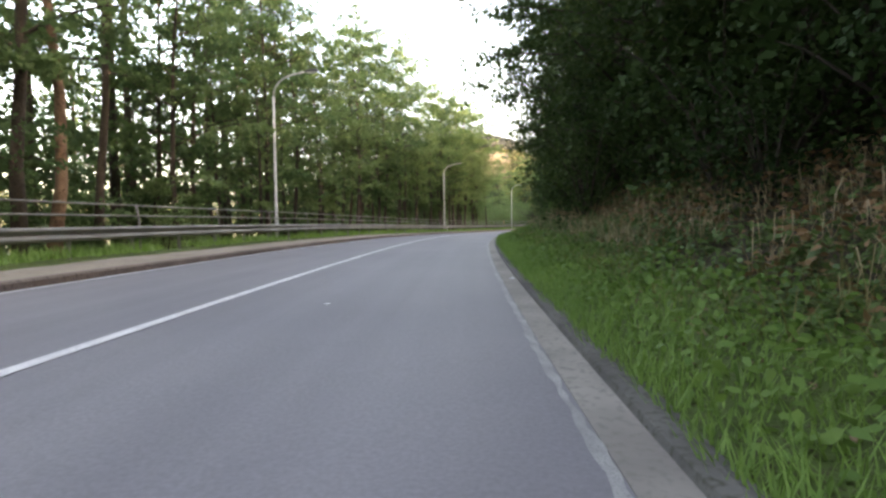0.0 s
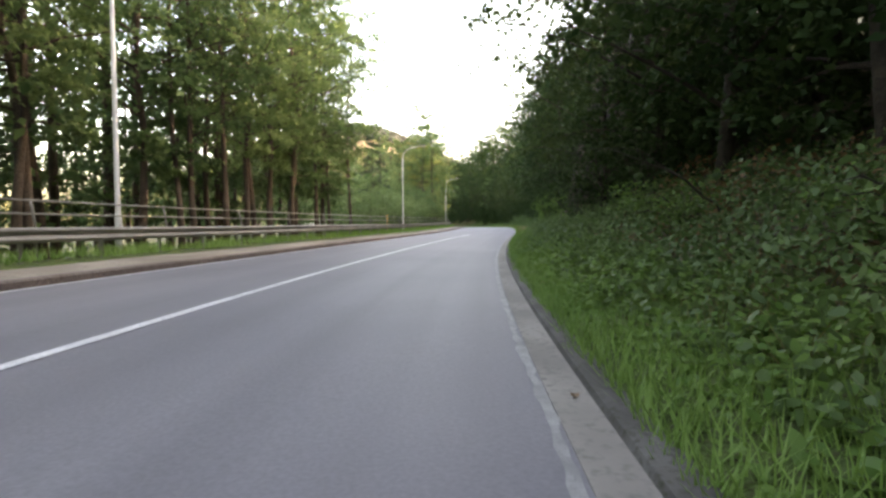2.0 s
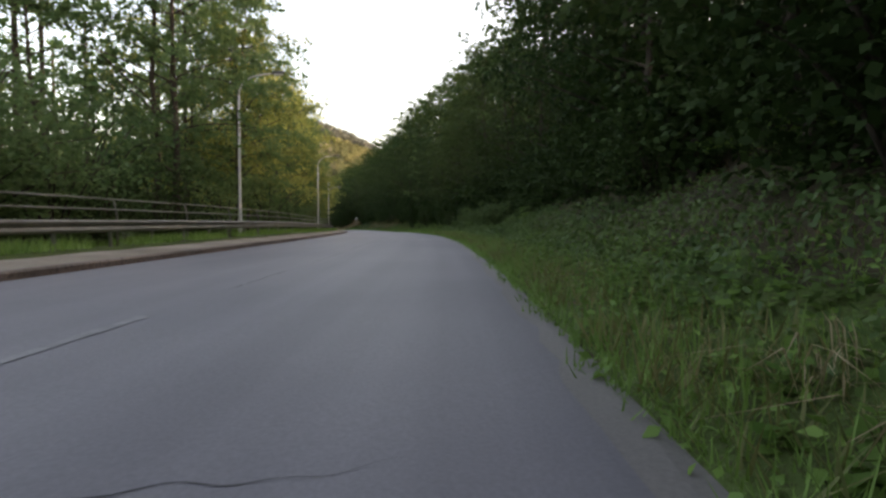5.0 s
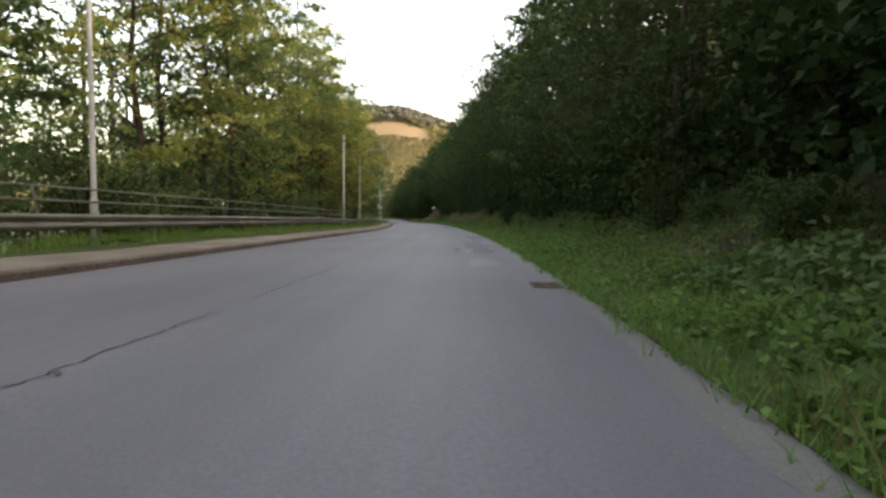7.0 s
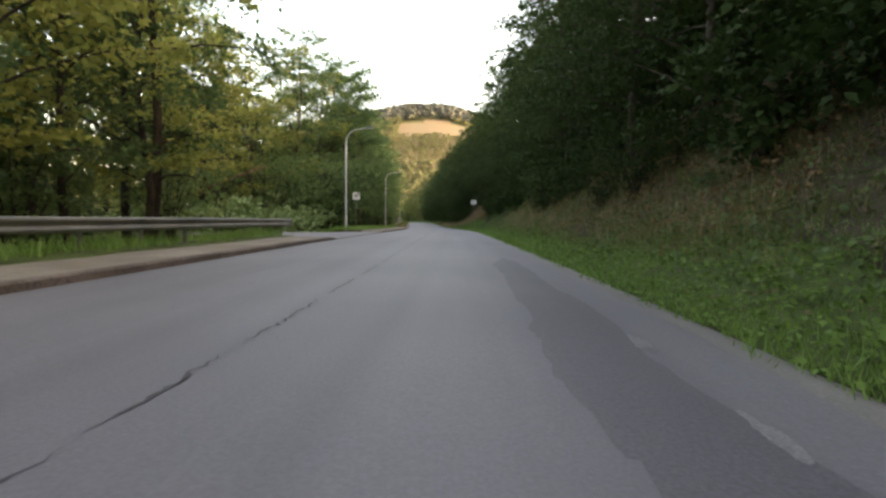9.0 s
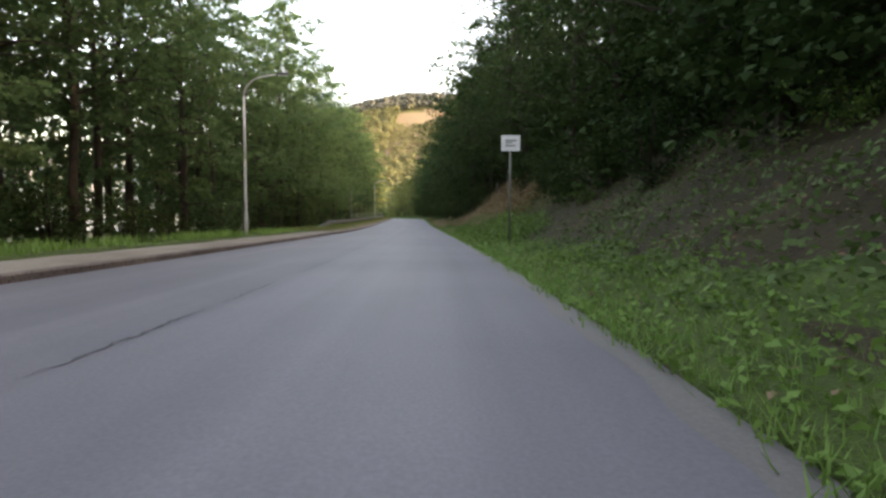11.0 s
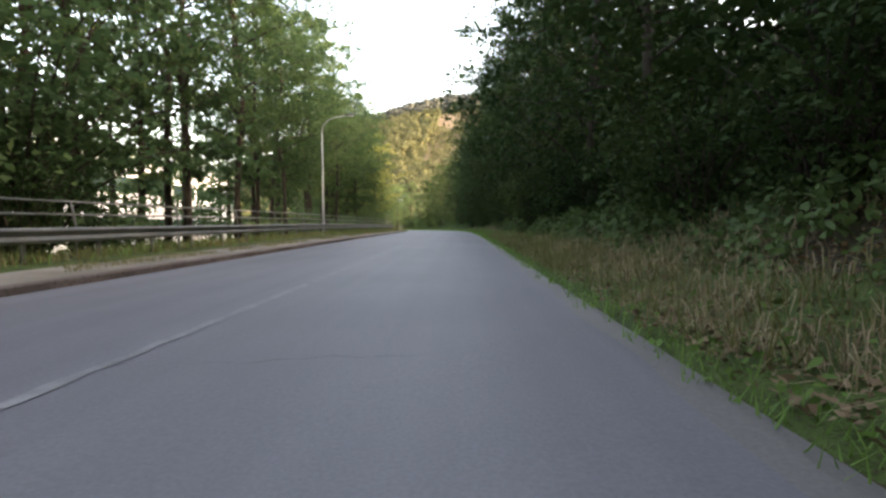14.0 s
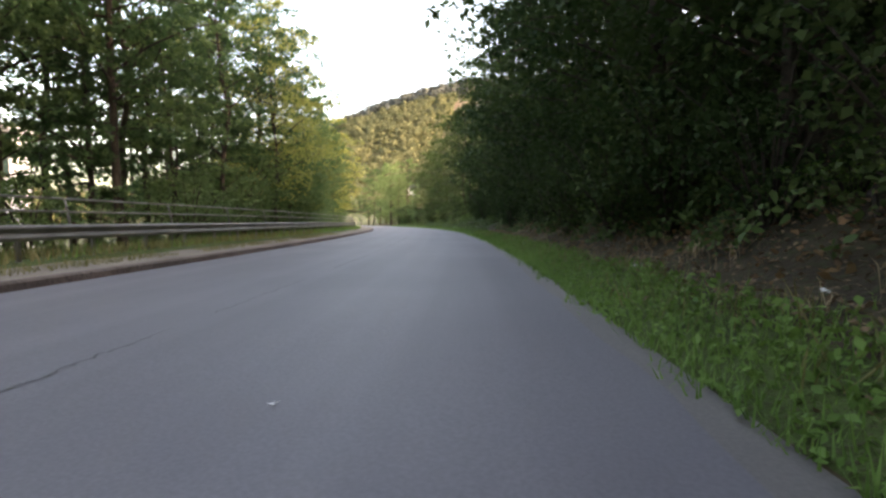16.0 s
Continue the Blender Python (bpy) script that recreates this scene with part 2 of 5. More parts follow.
TH = np.cumsum(np.interp(SG, [*SK, 450, 470], [*BEND, 0.5, 0.5]) * 0.01)
I0 = 90
TH = TH - TH[I0]
RX, RY = np.cumsum(-np.sin(TH)), np.cumsum(np.cos(TH))
RZ = np.cumsum(np.interp(SG, SK, RISE) * 0.01)
RX, RY, RZ = RX - RX[I0], RY - RY[I0], RZ - RZ[I0]


def at(s, o, dz=0.0):
    """World places at s metres along the road, o metres right of its middle line, dz above it."""
    s, o = np.broadcast_arrays(np.asarray(s, float), np.asarray(o, float))
    th = np.interp(s, SG, TH)
    return np.stack([np.interp(s, SG, RX) + np.cos(th) * o, np.interp(s, SG, RY) + np.sin(th) * o, np.interp(s, SG, RZ) + dz], -1)


def way(s):
    return math.degrees(float(np.interp(s, SG, TH)))


def spot(s, o, dz=0.0, turn=0.0, size=1.0):
    """A pose by the road: its x axis points right across the road, y along it."""
    p = at(s, o, dz)
    return pose(*[float(v) for v in p], 0, 0, way(s) + turn) @ Matrix.Scale(size, 4)


def smooth(a, b, v):
    u = np.clip((np.asarray(v, float) - a) / (b - a), 0, 1)
    return u * u * (3 - 2 * u)


def wob(s, a=0.0, wave=17.0):
    return np.sin(s / wave * 6.283 + a) * 0.6 + np.sin(s / wave * 2.61 * 6.283 + a * 1.7) * 0.4


def verge_width(s):
    """Width of the flat verge on the hill side."""
    return 1.0 + 1.7 * smooth(112, 135, s) * (1 - smooth(172, 188, s)) + 0.35 * wob(s, 1.0, 40)


def lie(s, o):
    """Height of the land over the road's level."""
    s, o = np.broadcast_arrays(np.asarray(s, float), np.asarray(o, float))
    e = o - 3.5 - verge_width(s)
    steep = 0.62 + 0.3 * smooth(180, 200, s) * (1 - smooth(272, 292, s)) - 0.32 * smooth(56, 63, s) * (1 - smooth(77, 82, s))
    right = np.where(e > 0, np.minimum(e * 0.25, 0.25) + np.maximum(e - 0.7, 0) * steep * (0.55 + 0.45 * smooth(0, 6, e)), 0)
    right = np.where(right > 40, 40 + (right - 40) * 0.35, right)
    right = np.minimum(right, 110) + np.clip(o - 3.5, 0, 1) * 0.12
    right = right * (1 - smooth(392, 425, s)) + smooth(392, 425, s) * np.clip((o - 5) * 0.08, 0, 5)
    f = -o - 7.0
    left = np.where(f > 0, -np.minimum(f * 0.22, 1.8), 0) + np.clip(-o - 3.7, 0, 0.2) * 0.6
    left = left + smooth(250, 700, -o) * 70
    return np.where(o > 0, right, left)


# ---- mesh helpers ----
def mesh_of(name, verts, faces, material, smooth_shade=False):
    me = bpy.data.meshes.new(name)
    me.from_pydata([tuple(v) for v in verts], [], [tuple(f) for f in faces])
    me.materials.append(material)
    if smooth_shade:
        me.polygons.foreach_set("use_smooth", [True] * len(me.polygons))
    me.update()
    return me


def quads_of(name, verts, k, material):
    """Many separate faces of k corners each, from an (n, k, 3) array."""
    n = len(verts)
    me = bpy.data.meshes.new(name)
    me.vertices.add(n * k)
    me.vertices.foreach_set("co", np.ascontiguousarray(verts, np.float32).ravel())
    me.loops.add(n * k)
    me.loops.foreach_set("vertex_index", np.arange(n * k, dtype=np.int32))
    me.polygons.add(n)
    me.polygons.foreach_set("loop_start", np.arange(0, n * k, k, dtype=np.int32))
    me.update(calc_edges=True)
    me.materials.append(material)
    return me


def part(name, me, parent, label="", m=None):
    ob = new(name, me)
    ob.parent = parent
    if m is not None:
        ob.matrix_basis = m
    if label:
        tagged(ob, label=label)
    return ob


def thing(name, label, category, m=None, me=None, group="", kind=""):
    ob = new(name, me)
    if m is not None:
        ob.matrix_basis = m
    return tagged(ob, label, category, group, kind)


def tube(v, f, pts, rad, n=7, cap=True):
    """Adds a tapered tube through pts to the lists v, f."""
    pts = [Vector(p) for p in pts]
    rings = []
    for i, p in enumerate(pts):
        d = (pts[min(i + 1, len(pts) - 1)] - pts[max(i - 1, 0)]).normalized()
        a = d.cross(Vector((0.31, 0.95, 0.05)) if abs(d.z) > 0.6 else Vector((0, 0, 1))).normalized()
        b = d.cross(a)
        r = rad[i] if hasattr(rad, "__len__") else rad
        base = len(v)
        for j in range(n):
            q = p + (a * math.cos(j / n * 6.2832) + b * math.sin(j / n * 6.2832)) * r
            v.append((q.x, q.y, q.z))
        rings.append(base)
    for r0, r1 in zip(rings, rings[1:]):
        for j in range(n):
            f.append((r0 + j, r0 + (j + 1) % n, r1 + (j + 1) % n, r1 + j))
    if cap:
        f.append(tuple(rings[0] + j for j in range(n))[::-1])
        f.append(tuple(rings[-1] + j for j in range(n)))


def box(v, f, lo, hi, bevel=0.0):
    b = len(v)
    (x0, y0, z0), (x1, y1, z1) = lo, hi
    if bevel:
        c = bevel
        ring = [(x0 + c, y0), (x1 - c, y0), (x1, y0 + c), (x1, y1 - c), (x1 - c, y1), (x0 + c, y1), (x0, y1 - c), (x0, y0 + c)]
        for z in (z0, z1):
            v.extend((x, y, z) for x, y in ring)
        f.append(tuple(b + 7 - i for i in range(8)))
        f.append(tuple(b + 8 + i for i in range(8)))
        for i in range(8):
            f.append((b + i, b + (i + 1) % 8, b + 8 + (i + 1) % 8, b + 8 + i))
        return
    v.extend([(x0, y0, z0), (x1, y0, z0), (x1, y1, z0), (x0, y1, z0), (x0, y0, z1), (x1, y0, z1), (x1, y1, z1), (x0, y1, z1)])
    f.extend(tuple(b + i for i in q) for q in ((3, 2, 1, 0), (4, 5, 6, 7), (0, 1, 5, 4), (1, 2, 6, 5), (2, 3, 7, 6), (3, 0, 4, 7)))


def strip(name, s0, s1, step, profile, material, smooth_shade=False):
    """A sheet along the road; profile(s array) gives a list of (offset, height) columns."""
    n = max(2, int(round((s1 - s0) / step)) + 1)
    s = np.linspace(s0, s1, n)
    cols = profile(s)
    pts = np.stack([at(s, o, z) for o, z in cols], 1)
    k = len(cols)
    idx = np.arange(n * k).reshape(n, k)
    faces = np.stack([idx[:-1, :-1], idx[:-1, 1:], idx[1:, 1:], idx[1:, :-1]], -1).reshape(-1, 4)
    me = mesh_of(name, pts.reshape(-1, 3).tolist(), faces.tolist(), material, smooth_shade)
    uv = me.uv_layers.new(name="along")
    oo = np.stack([np.broadcast_to(np.asarray(o, float), s.shape) for o, z in cols], 1).reshape(-1)
    ss = np.repeat(s, k)
    li = np.empty(len(me.loops), np.int32)
    me.loops.foreach_get("vertex_index", li)
    uv.data.foreach_set("uv", np.stack([oo[li], ss[li]], -1).astype(np.float32).ravel())
    return me


def scatter_leaves(c, length, width, up=0.7, droop=0.25, fold=0.18):
    """Folded diamond leaves at the places c: (n, 4, 3)."""
    n = len(c)
    nor = rng.normal(size=(n, 3)) + [0, 0, up * 1.6]
    nor /= np.linalg.norm(nor, axis=1)[:, None]
    u = np.cross(nor, rng.normal(size=(n, 3)))
    u /= np.linalg.norm(u, axis=1)[:, None] + 1e-9
    u[:, 2] -= droop
    u /= np.linalg.norm(u, axis=1)[:, None]
    w = np.cross(nor, u)
    w /= np.linalg.norm(w, axis=1)[:, None] + 1e-9
    k = rng.uniform(0.65, 1.3, (n, 1))
    L, W = length * k, width * k
    lift = np.cross(u, w) * (-W * fold)
    mid = c + u * L * 0.42 + lift * -1
    return np.stack([c, mid - w * W * 0.5, c + u * L, mid + w * W * 0.5], 1)


def leaf6(c, u, w, L, W, droop):
    """Oval six-cornered leaves with a drooping tip: base c, directions u and w, (n, 6, 3)."""
    d = np.array([0, 0, 1.0]) * droop[:, None]
    L, W = L[:, None], W[:, None]
    m1, m2 = c + u * L * 0.3 - d * L * 0.05, c + u * L * 0.68 - d * L * 0.28
    return np.stack([c, m1 - w * W * 0.46, m2 - w * W * 0.34, c + u * L - d * L * 0.6, m2 + w * W * 0.34, m1 + w * W * 0.46], 1)


# ---- ground, road and its edges ----
xs = np.concatenate([[-1600, -1200, -900, -700, -540, -420, -330, -260, -210, -170, -140, -118], np.arange(-100, 121, 2.5), [135, 155, 180, 220, 270, 340, 430, 540, 700, 900, 1200, 1600]])
ys = np.concatenate([[-900, -600, -400, -280, -200, -150, -115], np.arange(-90, 521, 2.5), np.arange(540, 1300, 20), [1300, 1400, 1600, 2000]])
GX, GY = np.meshgrid(xs, ys)
flat = np.stack([GX.ravel(), GY.ravel()], 1)
sub = np.arange(0, len(SG), 3)
near = np.empty(len(flat), int)
for i in range(0, len(flat), 4000):
    d = (flat[i:i + 4000, None, 0] - RX[None, sub]) ** 2 + (flat[i:i + 4000, None, 1] - RY[None, sub]) ** 2
    near[i:i + 4000] = sub[d.argmin(1)]
dx, dy = flat[:, 0] - RX[near], flat[:, 1] - RY[near]
off = np.cos(TH[near]) * dx + np.sin(TH[near]) * dy
alng = -np.sin(TH[near]) * dx + np.cos(TH[near]) * dy
dist = np.hypot(dx, dy)
off = np.where(np.abs(alng) > 3, np.sign(off) * dist, off)
sval = SG[near] + np.clip(alng, -3, 3)
gz = np.interp(sval, SG, RZ) + lie(sval, off)
inner = (off > -10.5) & (off < 10.5)
gz = gz - np.where(inner, 0.45, 0.0)


def far_hill(x, y):
    """The wooded hill that closes the valley ahead."""
    d = x - 20
    return 200 * smooth(620, 1150, y) * np.exp(-np.where(d > 0, d / 300, d / 380) ** 2)


gz = gz + far_hill(flat[:, 0], flat[:, 1]) * smooth(40, 160, np.where(flat[:, 1] > 520, 400, 0))
n0, n1 = GX.shape
idx = np.arange(n0 * n1).reshape(n0, n1)
faces = np.stack([idx[:-1, :-1], idx[:-1, 1:], idx[1:, 1:], idx[1:, :-1]], -1).reshape(-1, 4)
me = mesh_of("ground", np.column_stack([flat, gz]).tolist(), faces.tolist(), GROUND, True)
me.materials.append(MEADOW)


def cleared(x, y):
    return (x > -30 + 0.05 * (y - 800)) & (x < 90) & (y > 815 + 12 * np.sin(x / 17)) & (y < 985 + 8 * np.sin(x / 23))


mid = flat[faces].mean(1)
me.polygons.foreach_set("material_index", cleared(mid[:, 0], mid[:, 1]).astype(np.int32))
thing("ground", "valley ground with forest floor, meadow and wooded hillsides", "ground", me=me, kind="structure")

road = thing("road", "grey worn asphalt two-lane road with streaks and stains", "road", kind="structure",
             me=strip("road", -60, 470, 2.0, lambda s: [(-3.72, -0.2), (-3.72, -0.01), (-2.0, 0.02), (0.0, 0.035), (1.8, 0.02), (3.3, 0.0), (3.5 + 0.04 * wob(s, 0, 5.3) + 0.02 * wob(s, 2, 2.1), -0.01), (3.6, -0.25)], ASPHALT))

# paint
thing("centre_line", "solid white painted centre line on the asphalt", "road marking", kind="structure",
      me=strip("centre_line", -60, 79.5, 1.0, lambda s: [(-0.06 + 0.004 * wob(s, 0, 3), 0.041), (0.06 + 0.004 * wob(s, 2, 2.3), 0.041)], PAINT))
thing("edge_line", "worn white edge line beside the concrete strip", "road marking", kind="structure",
      me=strip("edge_line", -60, 75, 0.1, lambda s: [(3.2 + 0.012 * wob(s, 0, 2.3) + 0.012 * wob(s, 2, 0.33), 0.008), (3.255 + 0.014 * wob(s, 1, 1.1) + 0.014 * wob(s, 5, 0.27), 0.006)], EDGEPAINT))
thing("edge_line", "white edge line along the kerb", "road marking", kind="structure",
      me=strip("edge_line", -60, 90, 1.0, lambda s: [(-3.62, 0.0), (-3.5, 0.003)], PAINT))
for a in [*np.arange(80.0, 97.0, 3.1), *np.arange(252.0, 316.0, 4.4)]:
    thing("faded_line", "faded remains of a white centre line", "road marking", kind="structure", group="faded centre line",
          me=strip("faded_line", a, a + rng.uniform(2.5, 4.5), 0.25, lambda s: [(-0.05 + 0.03 * wob(s, a, 0.7), 0.041), (0.045 + 0.035 * wob(s, a + 2, 0.45), 0.041)], FAINT))
# the open joint in the middle of the road
def joint(s, a, k):
    return -0.02 + 0.012 * wob(s, a, 6.7) + 0.02 * wob(s, 3 + a, 0.83) + 0.016 * wob(s, a, 0.37) + 0.012 * wob(s, a + 1, 0.19) + k


a = 81.0
while a < 378:
    if 160 < a < 181:
        a = 181.0
    if 247 < a < 318:
        a = 318.0
    b = a + (rng.uniform(1.0, 3.5) if 182 < a < 234 else rng.uniform(1.0, 4.5))
    k = rng.uniform(0.5, 1.0) * (2.1 if 182 < a < 234 else 1.3)
    thing("road_crack", "dark ragged crack along the road's middle joint", "crack", kind="structure", group="joint cracks",
          me=strip("road_crack", a, b, 0.05, lambda s: [(joint(s, 2.0, -0.006 * k * (1 + wob(s, a, 0.23)) * smooth(a, a + 0.5, s) * (1 - smooth(b - 0.5, b, s))), 0.0405),
                                                       (joint(s, 2.0, 0.001 + 0.008 * k * (1 + wob(s, a + 4, 0.17)) * smooth(a, a + 0.5, s) * (1 - smooth(b - 0.5, b, s))), 0.0405)], TAR))
    a = b + (rng.uniform(0.1, 1.6) if not 182 < a < 234 else rng.uniform(0.02, 0.2))
for a in np.arange(161.0, 182.0, 1.3):
    thing("faded_line", "faded remains of a white centre line", "road marking", kind="structure", group="faded centre line",
          me=strip("faded_line", a, a + rng.uniform(0.3, 0.9), 0.1, lambda s: [(-0.03 + 0.012 * wob(s, a, 0.35), 0.041), (0.015 + 0.012 * wob(s, a + 2, 0.27), 0.041)], FAINT))


def blotch(name, label, s, o, ls, lo, material, seed, dz):
    """An irregular flat patch laid over the road."""
    r = np.random.default_rng(seed)
    n = 90
    u = np.linspace(0, 4, n, endpoint=False)
    q = 2 * (u % 1) - 1
    side = u.astype(int)
    ex = np.select([side == 0, side == 1, side == 2], [1 + 0 * q, -q, -1 + 0 * q], q)
    ey = np.select([side == 0, side == 1, side == 2], [q, 1 + 0 * q, -q], -1 + 0 * q)
    cut = 1 - 0.27 * np.abs(ex * ey) ** 1.4
    jag = np.cumsum(r.normal(0, 0.1, n))
    jag = jag - np.linspace(jag[0], jag[-1], n)
    oo = np.minimum(o + lo / 2 * (ex * cut + jag * 0.8 + r.normal(0, 0.05, n)), 3.5)
    ss = s + ls / 2 * (ey * cut + jag * 0.3)
    zz = np.interp(oo, [-3.7, -2, 0, 1.8, 3.3, 3.56], [-0.01, 0.02, 0.035, 0.02, 0, -0.01]) + dz
    p = at(ss, oo, zz)
    c = at(s, o, float(np.interp(o, [-3.7, -2, 0, 1.8, 3.3, 3.56], [-0.01, 0.02, 0.035, 0.02, 0, -0.01])) + dz)
    me = mesh_of(name, [tuple(c)] + p.tolist(), [(0, 1 + i, 1 + (i + 1) % n) for i in range(n)], material)
    uv = me.uv_layers.new(name="along")
    for lp in me.loops:
        i = lp.vertex_index
        uv.data[lp.index].uv = (o, s) if i == 0 else (oo[i - 1], ss[i - 1])
    return thing(name, label, "road patch", me=me, kind="structure", group="road patches")


for i, (s, o, ls, lo) in enumerate(((152.6, 2.75, 9, 0.95), (160, 2.9, 6, 0.8), (149.6, 2.0, 2.2, 0.22), (190.5, 2.5, 11, 0.85), (187.6, 2.3, 4, 0.5))):
    blotch("road_patch", "darker asphalt repair patch in the lane", s, o, ls, lo, PATCH, i, 0.003)
for i, (s, o, ls, lo) in enumerate(((145.8, 2.6, 1.6, 0.7), (150.5, 2.24, 0.9, 0.1), (149.7, 2.36, 1.0, 0.28), (148.9, 2.3, 1.1, 0.2), (150.9, 3.05, 1.2, 0.2), (154.5, 3.1, 1.4, 0.3), (157, 2.6, 1.6, 0.35), (168.3, 2.55, 1.3, 0.5), (166.4, 2.8, 1.1, 0.7), (170.6, 2.6, 0.9, 0.4), (174.4, 2.3, 0.8, 0.16), (175.6, 2.42, 1.1, 0.2), (176.9, 2.5, 0.7, 0.3), (175.9, 2.75, 0.5, 0.14), (177.8, 2.35, 0.5, 0.12), (188.4, 2.8, 0.5, 0.14), (186.8, 2.78, 0.5, 0.1))):
    blotch("worn_patch", "pale worn patch of old asphalt showing through", s, o, ls, lo, WORN, 40 + i, 0.005)

for s0, o0, o1, skew in ((71.2, 1.0, 3.1, 0.25), (96.5, 0.2, 2.6, 0.3), (300.4, 0.4, 2.2, 0.2)):
    q = np.linspace(o0, o1, 40)
    w = 0.005 * np.sin(np.linspace(0, math.pi, 40)) * (1 + 0.5 * wob(q, s0, 0.4))
    m_ = s0 + skew * (q - o0) + 0.05 * wob(q, s0, 0.9)
    z_ = np.interp(q, [0, 1.8, 3.3], [0.035, 0.02, 0]) + 0.003
    pts = np.concatenate([at(m_ - w, q, z_), at(m_ + w, q, z_)])
    thing("road_crack", "thin dark crack running across the lane", "crack", kind="structure", group="cross cracks",
          me=mesh_of("road_crack", pts.tolist(), [(i, i + 1, 41 + i, 40 + i) for i in range(39)], TAR))

# concrete strip on the inner edge of the bend, with its low edging
thing("concrete_strip", "weathered concrete gutter strip along the lane", "gutter", kind="structure",
      me=strip("concrete_strip", -60, 76, 1.0, lambda s: [(3.27, -0.05), (3.27, 0.006), (3.46, 0.012), (3.49, 0.01), (3.49, -0.2)], CONCRETE))
thing("edging", "dark mossy edging beside the concrete strip", "edging", kind="structure",
      me=strip("edging", -60, 76, 0.5, lambda s: [(3.48, 0.0), (3.5, 0.045), (3.6 + 0.03 * wob(s, 0, 1.9), 0.055), (3.72, 0.02)], EDGING))
thing("gutter", "grey weathered edge of the asphalt with grit", "gutter", kind="structure",
      me=strip("gutter", 75.6, 470, 0.5, lambda s: [(3.36 + 0.06 * wob(s, 1, 3.1) + 0.035 * wob(s, 4, 1.1), -0.002), (3.52 + 0.03 * wob(s, 0, 2.7), 0.004), (3.68, -0.004)], GUTTER))


def verge_r(s):
    w = verge_width(s)
    cols = [(3.5 + 0 * s, -0.15 + 0 * s), (3.57 + 0 * s, -0.01 + 0 * s)]
    for d in (4.1, 5.0, 5.8, 6.6, 7.5, 8.5, 9.5, 10.5, 12.0, 13.5):
        o = d + 0.12 * wob(s, d, 7.0)
        cols.append((o, lie(s, o) + 0.08 * wob(s, d * 2, 5.0) * (d > 4.5) - 0.35 * (d > 13)))
    return cols


def lot(s):
    return 0.3 * smooth(206.5, 208.5, s) * (1 - smooth(219, 221, s))


thing("verge", "earth bank of the hill side strewn with leaf litter", "verge", kind="structure", me=strip("verge", -60, 470, 1.5, verge_r, SOIL, True))
thing("verge", "earth strip under the guardrail", "verge", kind="structure",
      me=strip("verge", -60, 470, 1.5, lambda s: [(-13 + 0 * s, lie(s, -13 + 0 * s) - 0.3), (-10 + 0 * s, lie(s, -10 + 0 * s) - lot(s)), (-8 + 0 * s, lie(s, -8 + 0 * s) - lot(s)), (-6.6 + 0 * s, 0.12 - lot(s)), (-5.25 + 0 * s, 0.125 - lot(s)), (-5.2 + 0 * s, -0.1 - lot(s))], SOIL, True))


def turf_r(s):
    """Turf on the hill side, narrower where the last wood's brown floor begins."""
    k = 1 - 0.55 * smooth(322, 332, s)
    cols = [(3.6 + 0 * s, -0.05 + 0 * s), (3.64 + 0.04 * wob(s, 1, 1.7), 0.03 + 0 * s)]
    for d, w, z in ((0.5, 0.0, 0.035), (1.1, 0.05, 0.05), (1.7, 0.3, 0.04), (2.3, 0.3, -0.2)):
        o = 3.6 + (d + w * wob(s, 2, 6.0)) * k
        cols.append((o, lie(s, o) + z))
    return cols


thing("turf", "mossy green turf along the road's edge", "turf", kind="structure", me=strip("turf", -60, 470, 0.75, turf_r, TURF, True))
thing("turf", "mossy green turf under the guardrail", "turf", kind="structure",
      me=strip("turf", -60, 206, 0.75, lambda s: [(-8.0 + 0 * s, lie(s, -8.0 + 0 * s) - 0.1), (-7.2 + 0 * s, lie(s, -7.2 + 0 * s) + 0.04), (-6.4 + 0 * s, 0.16 + 0 * s), (-5.7 + 0 * s, 0.165 + 0 * s), (-5.35 + 0.15 * wob(s, 0, 4.0), 0.155 + 0 * s), (-5.3 + 0.15 * wob(s, 0, 4.0), 0.05 + 0 * s)], TURF, True))
thing("turf", "mossy green turf under the guardrail", "turf", kind="structure",
      me=strip("turf", 222, 470, 0.75, lambda s: [(-8.0 + 0 * s, lie(s, -8.0 + 0 * s) - 0.1), (-7.2 + 0 * s, lie(s, -7.2 + 0 * s) + 0.04), (-6.4 + 0 * s, 0.16 + 0 * s), (-5.7 + 0 * s, 0.165 + 0 * s), (-5.35 + 0.15 * wob(s, 0, 4.0), 0.155 + 0 * s), (-5.3 + 0.15 * wob(s, 0, 4.0), 0.05 + 0 * s)], TURF, True))


# kerb and walkway, interrupted by the lay-by
def kerb_top(s):
    return 0.12 * (1 - smooth(205.5, 207.5, s) * (1 - smooth(220, 222, s))) + 0.005


thing("kerb", "brown-stained stone kerb along the walkway", "kerb", kind="structure",
      me=strip("kerb", -60, 470, 0.5, lambda s: [(-3.71 + 0.008 * wob(s, 0, 1.0), -0.1 + 0 * s), (-3.72 + 0.01 * wob(s, 0, 1.0), kerb_top(s) - 0.03), (-3.76 + 0 * s, kerb_top(s) + 0.008 * wob(s, 3, 2.0)), (-3.87 + 0 * s, kerb_top(s)), (-3.87 + 0 * s, kerb_top(s) - 0.1)], KERB))
